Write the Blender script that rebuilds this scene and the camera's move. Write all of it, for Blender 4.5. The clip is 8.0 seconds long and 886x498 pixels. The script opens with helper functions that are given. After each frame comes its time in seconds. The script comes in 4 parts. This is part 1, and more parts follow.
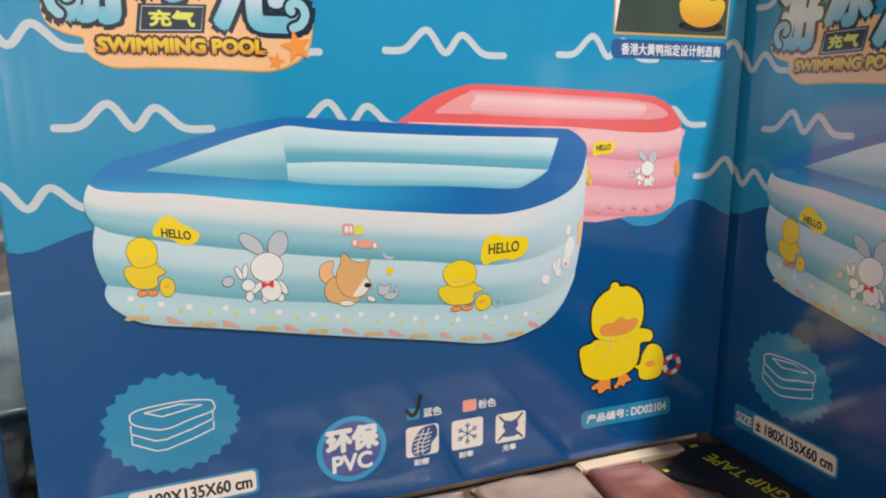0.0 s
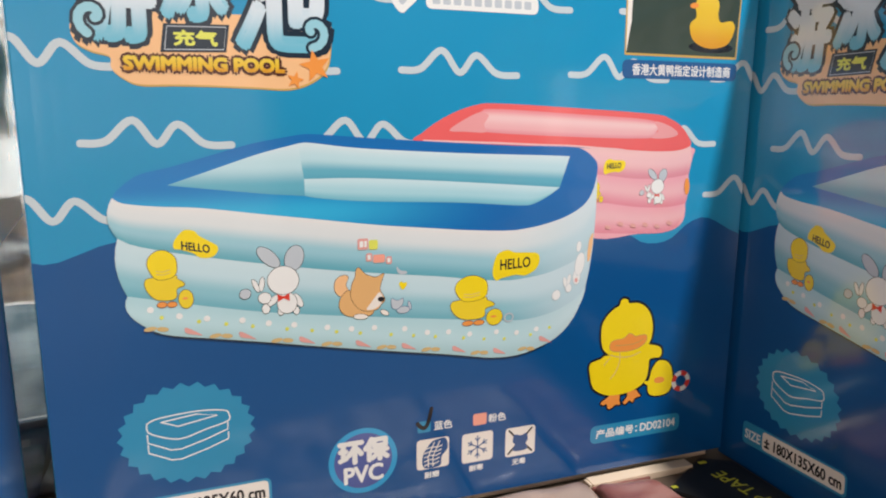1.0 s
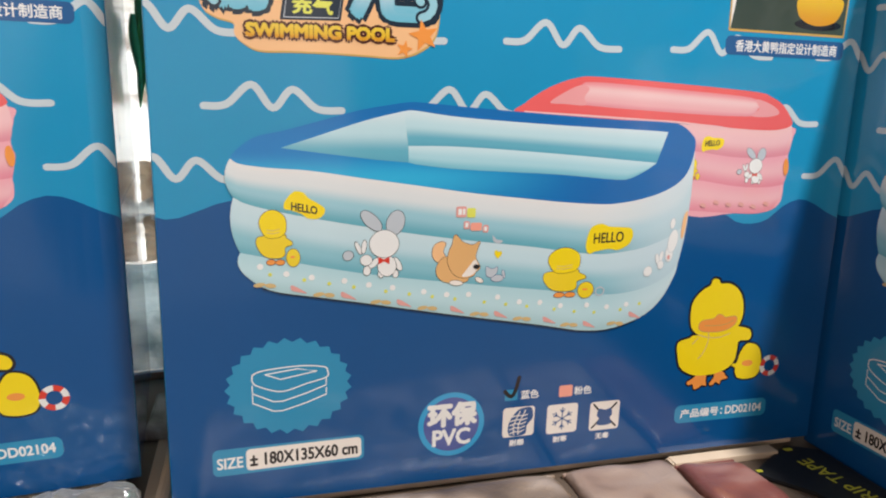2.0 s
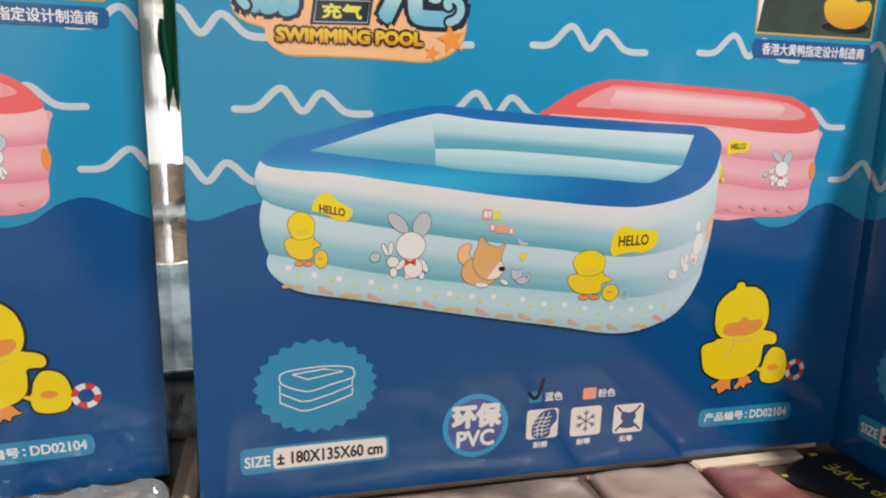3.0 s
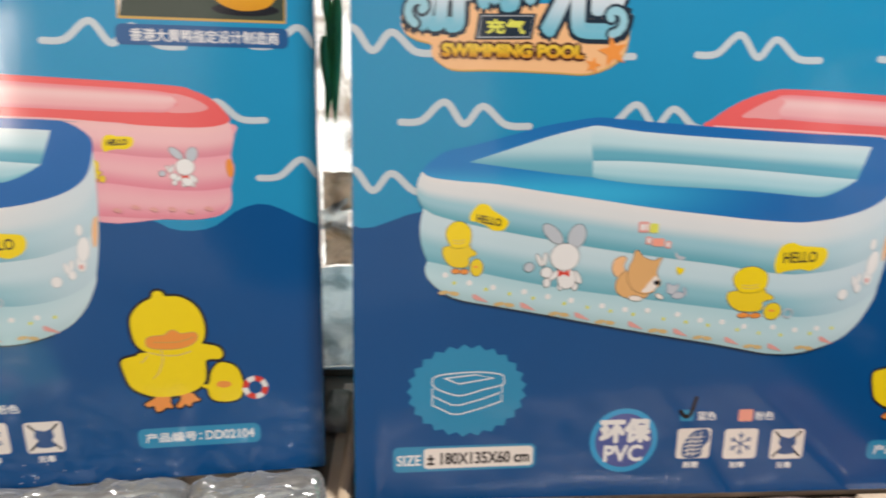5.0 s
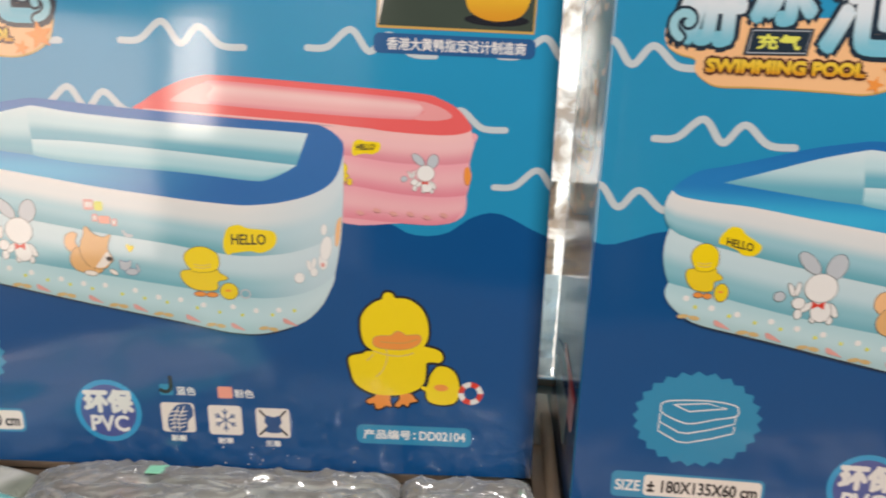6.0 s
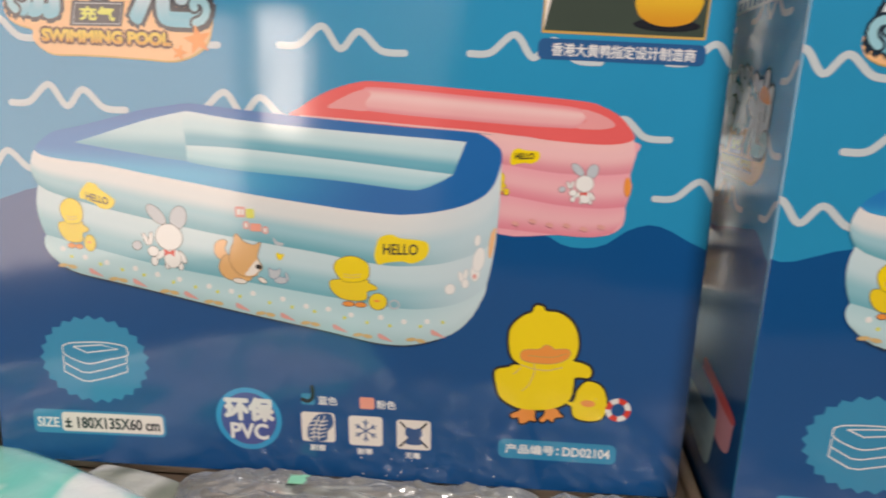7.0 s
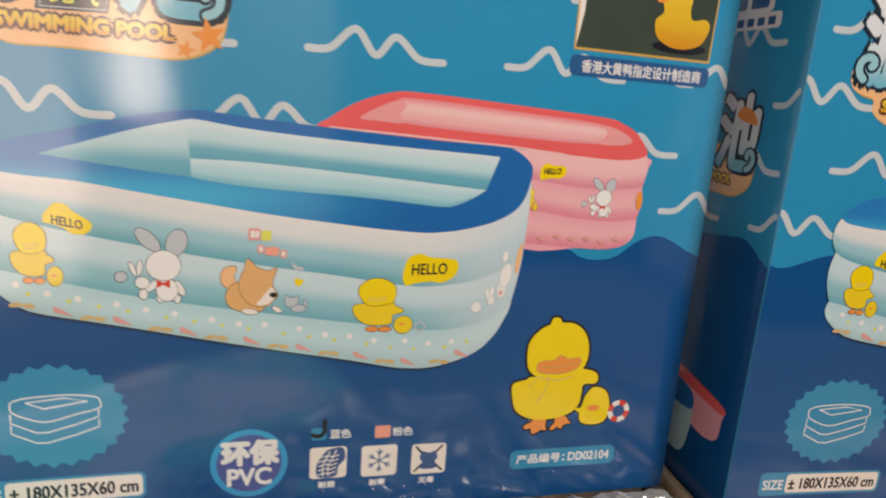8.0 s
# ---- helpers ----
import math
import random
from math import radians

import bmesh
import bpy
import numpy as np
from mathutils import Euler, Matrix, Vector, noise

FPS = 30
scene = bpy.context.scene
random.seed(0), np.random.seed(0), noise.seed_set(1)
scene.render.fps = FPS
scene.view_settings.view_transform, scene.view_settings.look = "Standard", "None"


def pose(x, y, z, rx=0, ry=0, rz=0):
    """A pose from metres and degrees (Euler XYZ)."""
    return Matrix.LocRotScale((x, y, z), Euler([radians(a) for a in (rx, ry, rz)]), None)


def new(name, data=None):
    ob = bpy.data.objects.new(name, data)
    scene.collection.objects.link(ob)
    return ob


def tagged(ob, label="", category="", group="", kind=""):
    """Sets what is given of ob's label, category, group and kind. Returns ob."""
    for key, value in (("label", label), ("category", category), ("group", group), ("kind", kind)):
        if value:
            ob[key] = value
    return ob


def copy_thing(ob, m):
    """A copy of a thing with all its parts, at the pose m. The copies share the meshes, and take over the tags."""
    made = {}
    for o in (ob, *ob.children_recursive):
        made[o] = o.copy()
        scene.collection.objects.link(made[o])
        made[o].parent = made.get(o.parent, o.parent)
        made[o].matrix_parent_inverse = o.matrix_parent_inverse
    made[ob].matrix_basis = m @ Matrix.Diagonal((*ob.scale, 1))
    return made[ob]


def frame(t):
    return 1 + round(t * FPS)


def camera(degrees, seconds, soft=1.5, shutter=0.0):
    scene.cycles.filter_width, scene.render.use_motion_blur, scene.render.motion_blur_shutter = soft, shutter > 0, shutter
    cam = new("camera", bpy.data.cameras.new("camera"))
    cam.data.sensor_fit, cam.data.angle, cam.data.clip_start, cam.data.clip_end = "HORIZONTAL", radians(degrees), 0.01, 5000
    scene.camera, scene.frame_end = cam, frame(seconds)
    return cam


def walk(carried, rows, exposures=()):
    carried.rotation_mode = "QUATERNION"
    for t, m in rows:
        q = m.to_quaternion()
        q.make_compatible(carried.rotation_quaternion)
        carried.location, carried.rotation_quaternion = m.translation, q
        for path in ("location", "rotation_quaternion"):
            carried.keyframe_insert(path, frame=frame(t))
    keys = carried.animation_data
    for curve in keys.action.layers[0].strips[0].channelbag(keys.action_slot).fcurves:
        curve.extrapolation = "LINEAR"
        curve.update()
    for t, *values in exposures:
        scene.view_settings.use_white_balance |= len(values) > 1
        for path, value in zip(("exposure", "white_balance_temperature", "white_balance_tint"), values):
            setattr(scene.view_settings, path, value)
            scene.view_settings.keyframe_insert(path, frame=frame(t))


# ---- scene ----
cam = camera(64.37, 8.0, soft=2.0, shutter=0.5)
DESK = 0.75                     # height of the table top
UP = DESK + 0.0425
# seconds, x, y, z above the print's base line, yaw, pitch, roll
ROWS = [
    (0.0, -0.1599, -0.3799, 0.2058, -20.879, -12.027, 0.159),
    (0.3, -0.1625, -0.3775, 0.2055, -20.897, -11.942, 0.268),
    (0.5, -0.1652, -0.3789, 0.2063, -20.902, -11.475, 0.002),
    (1.0, -0.1647, -0.3851, 0.2084, -20.124, -10.959, -0.285),
    (1.5, -0.1725, -0.3924, 0.2045, -16.892, -11.288, -0.646),
    (2.0, -0.1887, -0.3885, 0.1975, -15.125, -11.799, -1.341),
    (3.5, -0.1955, -0.3907, 0.1973, -13.324, -11.454, -1.071),
    (4.0, -0.1959, -0.3903, 0.1981, -12.854, -11.422, -1.072),
    (4.2, -0.1962, -0.3910, 0.1985, -12.620, -11.400, -1.050),
    (5.3, -0.2353, -0.3925, 0.2030, -1.422, -11.300, -1.674),
    (5.5, -0.2523, -0.3901, 0.2053, -0.534, -11.477, -2.384),
    (5.8, -0.2768, -0.3870, 0.2060, 2.518, -11.740, -2.450),
    (6.0, -0.2879, -0.3872, 0.2052, 5.366, -11.585, -2.625),
    (6.2, -0.3045, -0.3841, 0.2075, 5.657, -11.860, -2.700),
    (6.5, -0.3212, -0.3823, 0.2098, 7.485, -11.792, -2.979),
    (7.0, -0.3635, -0.3814, 0.2112, 7.777, -12.463, -2.940),
    (7.3, -0.3986, -0.3748, 0.2110, 3.890, -12.606, -3.507),
    (7.5, -0.4223, -0.3725, 0.2144, 1.238, -13.095, -4.256),
    (7.8, -0.4675, -0.3621, 0.2155, -6.075, -12.960, -4.798),
    (8.0, -0.5042, -0.3592, 0.2176, -10.076, -12.652, -5.073),
]
walk(cam, [(t, pose(x, y, z + UP, 90 + pitch, roll, yaw)) for t, x, y, z, yaw, pitch, roll in ROWS],
     [(0.0, 0.0, 6350, 9), (2.0, -0.02, 6350, 9), (3.5, -0.12, 6400, 10), (4.2, -0.12, 6400, 10), (5.5, -0.12, 6550, 10), (7.0, -0.20, 6750, 12), (8.0, -0.25, 6950, 13)])

# ---- light: a ceiling tube of a shop, and unseen stand-ins for other sources ----
world = bpy.data.worlds.new("shop_air")
world.use_nodes = True
world.node_tree.nodes["Background"].inputs[0].default_value = (0.75, 0.86, 1.0, 1)
world.node_tree.nodes["Background"].inputs[1].default_value = 0.3
scene.world = world


def area(name, m, sx, sy, watts, colour):
    data = bpy.data.lights.new(name, "AREA")
    data.shape, data.size, data.size_y, data.energy, data.color = "RECTANGLE", sx, sy, watts, colour
    ob = new(name, data)
    ob.matrix_world = m
    return ob


# the ceiling tube; the other three are unseen stand-ins
area("ceiling_tube_light", pose(0.42, -0.85, DESK + 1.74), 0.08, 0.34, 54, (1.0, 0.95, 0.915))
# Stands in for the unseen bright source that hazes the left carton.
area("haze_source_light", pose(-1.68, -1.795, DESK + 0.02, 90, 0, 0), 1.20, 1.26, 18, (1.0, 0.80, 0.69))
# Added backlight behind the table, so that the pouch in the gap glows.
area("unseen_slit_light", pose(-0.165, 1.09, DESK + 0.22, -90, 0, 0), 0.14, 0.46, 29, (1.0, 0.97, 0.93))
# Assumed bright slit across the aisle, placed by its streak on the carton.
area("unseen_slit_light", pose(-0.895, -1.795, DESK + 0.43, 90, 0, 0), 0.19, 0.54, 3.5, (1.0, 0.82, 0.70))


# ---- materials ----
def nodes_of(name):
    m = bpy.data.materials.new(name)
    m.use_nodes = True
    nt = m.node_tree
    return m, nt, nt.nodes["Principled BSDF"]


def add(nt, kind, **inputs):
    n = nt.nodes.new(kind)
    for k, v in inputs.items():
        n.inputs[k].default_value = v
    return n


def film_gloss(nt, b):
    """Laminated paper: a clear coat, gently wavy, with faint handling haze."""
    b.inputs["Roughness"].default_value = 0.42
    b.inputs["Specular IOR Level"].default_value = 0.08
    b.inputs["Coat Weight"].default_value = 0.9
    b.inputs["Coat IOR"].default_value = 1.8
    tc = add(nt, "ShaderNodeTexCoord")
    big = add(nt, "ShaderNodeTexNoise", Scale=9.0, Detail=2.0)
    nt.links.new(tc.outputs["Object"], big.inputs["Vector"])
    bump = add(nt, "ShaderNodeBump", Strength=0.25, Distance=0.004)
    nt.links.new(big.outputs["Fac"], bump.inputs["Height"])
    nt.links.new(bump.outputs["Normal"], b.inputs["Coat Normal"])
    smear = add(nt, "ShaderNodeTexNoise", Scale=22.0, Detail=5.0, Roughness=0.65)
    nt.links.new(tc.outputs["Object"], smear.inputs["Vector"])
    mr = add(nt, "ShaderNodeMapRange")
    mr.inputs["To Min"].default_value, mr.inputs["To Max"].default_value = 0.06, 0.18
    nt.links.new(smear.outputs["Fac"], mr.inputs["Value"])
    nt.links.new(mr.outputs["Result"], b.inputs["Coat Roughness"])
    return tc


def ink(name, colour, spread=0.06):
    """One printed colour, with the slight unevenness of offset print."""
    m, nt, b = nodes_of(name)
    tc = film_gloss(nt, b)
    n = add(nt, "ShaderNodeTexNoise", Scale=14.0, Detail=6.0)
    nt.links.new(tc.outputs["Object"], n.inputs["Vector"])
    hsv = add(nt, "ShaderNodeHueSaturation", Color=(*colour, 1))
    mr = add(nt, "ShaderNodeMapRange")
    mr.inputs["To Min"].default_value, mr.inputs["To Max"].default_value = 1 - spread, 1 + spread
    nt.links.new(n.outputs["Fac"], mr.inputs["Value"])
    nt.links.new(mr.outputs["Result"], hsv.inputs["Value"])
    nt.links.new(hsv.outputs["Color"], b.inputs["Base Color"])
    return m


def blend_ink(name, stops, side=None):
    """A printed colour run along the sheet's V; side: a paler colour towards the end of U."""
    m, nt, b = nodes_of(name)
    film_gloss(nt, b)
    uv = add(nt, "ShaderNodeTexCoord")
    sep = add(nt, "ShaderNodeSeparateXYZ")
    nt.links.new(uv.outputs["UV"], sep.inputs[0])
    ramp = add(nt, "ShaderNodeValToRGB")
    ramp.color_ramp.interpolation = "EASE"
    els = ramp.color_ramp.elements
    while len(els) < len(stops):
        els.new(0.5)
    for e, (p, c) in zip(els, stops):
        e.position, e.color = p, (*c, 1)
    nt.links.new(sep.outputs["Y"], ramp.inputs[0])
    out = ramp.outputs["Color"]
    if side:
        mr = add(nt, "ShaderNodeMapRange")
        mr.interpolation_type = "SMOOTHSTEP"
        mr.inputs["From Min"].default_value, mr.inputs["From Max"].default_value = side[0], side[1]
        mr.inputs["To Max"].default_value = side[2]
        nt.links.new(sep.outputs["X"], mr.inputs["Value"])
        mix = add(nt, "ShaderNodeMix")
        mix.data_type = "RGBA"
        nt.links.new(mr.outputs["Result"], mix.inputs["Factor"])
        nt.links.new(out, mix.inputs["A"])
        mix.inputs["B"].default_value = (*side[3], 1)
        out = mix.outputs["Result"]
    nt.links.new(out, b.inputs["Base Color"])
    return m


TEAL = ink("print_teal", (0.014, 0.27, 0.50))
DEEP = ink("print_deep_blue", (0.002, 0.075, 0.25))
WHITE = ink("print_white", (0.78, 0.78, 0.76))
FOAM = ink("print_foam_white", (0.53, 0.61, 0.65))
RIM = blend_ink("print_royal_blue", [(0.0, (0.013, 0.15, 0.44)), (0.45, (0.016, 0.20, 0.52)), (0.72, (0.04, 0.42, 0.70)), (1.0, (0.02, 0.28, 0.60))], (0.32, 0.78, 1.0, (0.012, 0.135, 0.42)))
PINK_SHADE = ink("print_pink_shade", (0.79, 0.34, 0.35), 0.1)
PINK_RIM = ink("print_coral", (0.78, 0.125, 0.125), 0.1)
YELLOW = ink("print_yellow", (0.86, 0.66, 0.008))
DULL_YELLOW = ink("print_dull_yellow", (0.80, 0.60, 0.02), 0.15)
ORANGE = ink("print_orange", (0.82, 0.30, 0.06))
PEACH = ink("print_peach", (0.84, 0.50, 0.25))
BLACK = ink("print_black", (0.012, 0.014, 0.02))
NAVY = ink("print_navy", (0.02, 0.10, 0.27))
PILL = ink("print_pale_teal", (0.03, 0.265, 0.47))
BADGE = ink("print_badge_blue", (0.03, 0.33, 0.62))
PURPLE = ink("print_badge_purple", (0.07, 0.10, 0.32), 0.2)
CREAM = ink("print_cream", (0.82, 0.77, 0.71))
ICON = ink("print_icon_blue", (0.03, 0.09, 0.25))
SALMON = ink("print_salmon", (0.85, 0.36, 0.27))
RED = ink("print_red", (0.66, 0.05, 0.03))
GREY_GREEN = ink("photo_grey_green", (0.045, 0.065, 0.05), 0.3)
GOLD = ink("print_gold", (0.55, 0.36, 0.10))
LIME = ink("print_lime", (0.70, 0.72, 0.12))
TOON_WHITE = ink("print_soft_white", (0.80, 0.81, 0.80))
TOON_GREY = ink("print_soft_grey", (0.50, 0.55, 0.60))
TAN = ink("print_tan", (0.72, 0.42, 0.17))
PALE_RED = ink("print_pale_red", (0.72, 0.36, 0.33))
OCHRE = ink("print_ochre", (0.62, 0.45, 0.20))
SLATE = ink("print_slate", (0.012, 0.026, 0.045))
DARK_BROWN = ink("print_dark_brown", (0.075, 0.022, 0.014))
PALE_CYAN = ink("print_pale_cyan", (0.30, 0.58, 0.68))
MARKER = ink("marker_ink", (0.006, 0.006, 0.009))
GLYPH = blend_ink("print_glyph_blue", [(0.0, (0.74, 0.76, 0.80)), (0.55, (0.66, 0.74, 0.80)), (1.0, (0.16, 0.48, 0.62))])
AMBER = blend_ink("print_amber", [(0.0, (0.78, 0.56, 0.06)), (0.45, (0.74, 0.48, 0.03)), (1.0, (0.66, 0.30, 0.02))])
RING_TOP = blend_ink("print_ring_top", [(0.0, (0.744, 0.752, 0.747)), (0.28, (0.688, 0.733, 0.747)), (0.62, (0.316, 0.564, 0.650)), (1.0, (0.130, 0.395, 0.485))], (0.70, 0.95, 0.75, (0.577, 0.705, 0.766)))
RING_MID = blend_ink("print_ring_middle", [(0.0, (0.558, 0.714, 0.766)), (0.3, (0.521, 0.696, 0.757)), (0.7, (0.251, 0.517, 0.601)), (1.0, (0.158, 0.423, 0.514))], (0.72, 0.98, 0.8, (0.577, 0.705, 0.766)))
RING_LOW = blend_ink("print_ring_low", [(0.0, (0.428, 0.658, 0.718)), (0.5, (0.484, 0.696, 0.747)), (1.0, (0.391, 0.592, 0.630))], (0.75, 0.98, 0.6, (0.595, 0.714, 0.757)))
WALL_IN = blend_ink("print_inner_wall", [(0.0, (0.614, 0.752, 0.795)), (0.4, (0.484, 0.696, 0.757)), (0.8, (0.130, 0.414, 0.533)), (1.0, (0.112, 0.376, 0.504))])
WALL_LOW = blend_ink("print_inner_low", [(0.0, (0.558, 0.743, 0.795)), (0.55, (0.391, 0.649, 0.728)), (1.0, (0.186, 0.489, 0.601))])
P_TOP = blend_ink("print_pink_top", [(0.0, (0.84, 0.52, 0.52)), (0.4, (0.82, 0.50, 0.52)), (1.0, (0.70, 0.27, 0.33))])
P_LOW = blend_ink("print_pink_low", [(0.0, (0.80, 0.38, 0.44)), (0.45, (0.80, 0.44, 0.48)), (1.0, (0.72, 0.25, 0.32))])
P_IN = blend_ink("print_pink_inner", [(0.0, (0.78, 0.27, 0.30)), (0.35, (0.84, 0.55, 0.55)), (0.75, (0.80, 0.42, 0.44)), (1.0, (0.74, 0.28, 0.31))])


def plain(name, colour, rough, spread=0.2, scale=20.0, metal=0.0, bump=0.0):
    m, nt, b = nodes_of(name)
    tc = add(nt, "ShaderNodeTexCoord")
    n = add(nt, "ShaderNodeTexNoise", Scale=scale, Detail=6.0, Roughness=0.6)
    nt.links.new(tc.outputs["Object"], n.inputs["Vector"])
    hsv = add(nt, "ShaderNodeHueSaturation", Color=(*colour, 1))
    mr = add(nt, "ShaderNodeMapRange")
    mr.inputs["To Min"].default_value, mr.inputs["To Max"].default_value = 1 - spread, 1 + spread
    nt.links.new(n.outputs["Fac"], mr.inputs["Value"])
    nt.links.new(mr.outputs["Result"], hsv.inputs["Value"])
    nt.links.new(hsv.outputs["Color"], b.inputs["Base Color"])
    b.inputs["Roughness"].default_value, b.inputs["Metallic"].default_value = rough, metal
    if bump:
        bp = add(nt, "ShaderNodeBump", Strength=bump, Distance=0.002)
        nt.links.new(n.outputs["Fac"], bp.inputs["Height"])
        nt.links.new(bp.outputs["Normal"], b.inputs["Normal"])
    return m


WOOD = plain("table_board", (0.12, 0.085, 0.06), 0.5, 0.2, 8)
PLASTER = plain("wall_plaster", (0.30, 0.28, 0.26), 0.8, 0.06, 5)
TILE = plain("floor_tile", (0.06, 0.056, 0.052), 0.35, 0.12, 6)
# Two tones for one unseen wall, chosen for what the cartons reflect.
SHADE_WALL = plain("dark_reflection_stop", (0.035, 0.037, 0.04), 0.7, 0.25, 4)
PALE_WALL = plain("pale_reflecting_wall", (0.80, 0.72, 0.66), 0.7, 0.1, 4)
STEEL = plain("painted_steel", (0.55, 0.55, 0.54), 0.4, 0.08, 12)


# ---- building helpers ----
def obj(name, bm, material, parent=None, label=""):
    me = bpy.data.meshes.new(name)
    bm.to_mesh(me)
    bm.free()
    for mt in material if isinstance(material, (list, tuple)) else [material]:
        me.materials.append(mt)
    ob = new(name, me)
    if parent:
        ob.parent = parent
    if label:
        tagged(ob, label)
    return ob


part = obj


def thing(name, m, label, category, group="", kind=""):
    ob = new(name)
    ob.empty_display_size = 0.05
    ob.matrix_world = m
    return tagged(ob, label, category, group, kind)


def block(bm, x0, x1, y0, y1, z0, z1, bevel=0.0):
    g = bmesh.ops.create_cube(bm, size=1)
    for v in g["verts"]:
        v.co = Vector((x0 + (v.co.x + .5) * (x1 - x0), y0 + (v.co.y + .5) * (y1 - y0), z0 + (v.co.z + .5) * (z1 - z0)))
    if bevel:
        edges = list({e for v in g["verts"] for e in v.link_edges})
        bmesh.ops.bevel(bm, geom=edges, offset=bevel, segments=2, affect="EDGES", profile=0.5)
    return bm


def box_obj(name, x0, x1, y0, y1, z0, z1, material, parent=None, bevel=0.0, label=""):
    return obj(name, block(bmesh.new(), x0, x1, y0, y1, z0, z1, bevel), material, parent, label)


def spline(pts, per=8, closed=True):
    """A smooth line through the points (Catmull-Rom)."""
    out, n = [], len(pts)
    for i in range(n if closed else n - 1):
        p = [Vector(pts[(i + k) % n] if closed else pts[min(max(i + k, 0), n - 1)]) for k in (-1, 0, 1, 2)]
        for j in range(per):
            t = j / per
            out.append(0.5 * (2 * p[1] + (p[2] - p[0]) * t + (2 * p[0] - 5 * p[1] + 4 * p[2] - p[3]) * t * t + (3 * p[1] - p[0] - 3 * p[2] + p[3]) * t ** 3))
    if not closed:
        out.append(Vector(pts[-1]))
    return out


def even(line, n):
    """n + 1 points at even steps along the line."""
    line = [Vector(p) for p in line]
    d = [0]
    for a, b in zip(line, line[1:]):
        d.append(d[-1] + (b - a).length)
    out, k = [], 0
    for i in range(n + 1):
        s = d[-1] * i / n
        while k < len(line) - 2 and d[k + 1] < s:
            k += 1
        f = 0 if d[k + 1] == d[k] else (s - d[k]) / (d[k + 1] - d[k])
        out.append(line[k].lerp(line[k + 1], min(max(f, 0), 1)))
    return out


WIDE, TALL, DEPTH = 436.0, 402.0, 176.0


def stretch(x, y):
    """From the drawing's own grid to the panel's millimetres."""
    a, b = x / 428, y / 400
    return (x - 5.9 + b * (-2.77 + b * (11.08 - 5.56 * b)) + a * (33.1 + b * (-36.43 + 15.23 * b)) + a * a * (-61.69 + 22.66 * b + 43.1 * a),
            y - 6.45 + b * (38.02 + b * (-57.53 + 37.79 * b)) + a * (15.35 + b * (-25.1 + 3.33 * b)) + a * a * (-13.34 + 18.6 * b + 0.65 * a))


SWELL_P = 1.5                   # flat towards the folds


def swell(x, y):
    """The stuffed carton's front bulges by 12 mm in its middle."""
    return 0.0121 * (max(0, 1 - ((x - 214) / 218) ** 2) * max(0, 1 - ((y - 199) / 201.5) ** 2)) ** SWELL_P


def facet(bm, step=8.0):
    """Cut flat shapes along one common grid, so that they can follow the swelling."""
    if not bm.verts:
        return
    big = [f for f in bm.faces if len(f.verts) > 4]
    if big:
        bmesh.ops.triangulate(bm, faces=big)
    for k in (0, 1):
        lo, hi = min(v.co[k] for v in bm.verts), max(v.co[k] for v in bm.verts)
        n = math.floor(lo / step) + 1
        while n * step < hi - .01 and hi - lo > 5:
            at_, no = [0, 0, 0], [0, 0, 0]
            at_[k], no[k] = n * step, 1
            bmesh.ops.bisect_plane(bm, geom=list(bm.verts) + list(bm.edges) + list(bm.faces), dist=1e-4, plane_co=at_, plane_no=no)
            n += 1


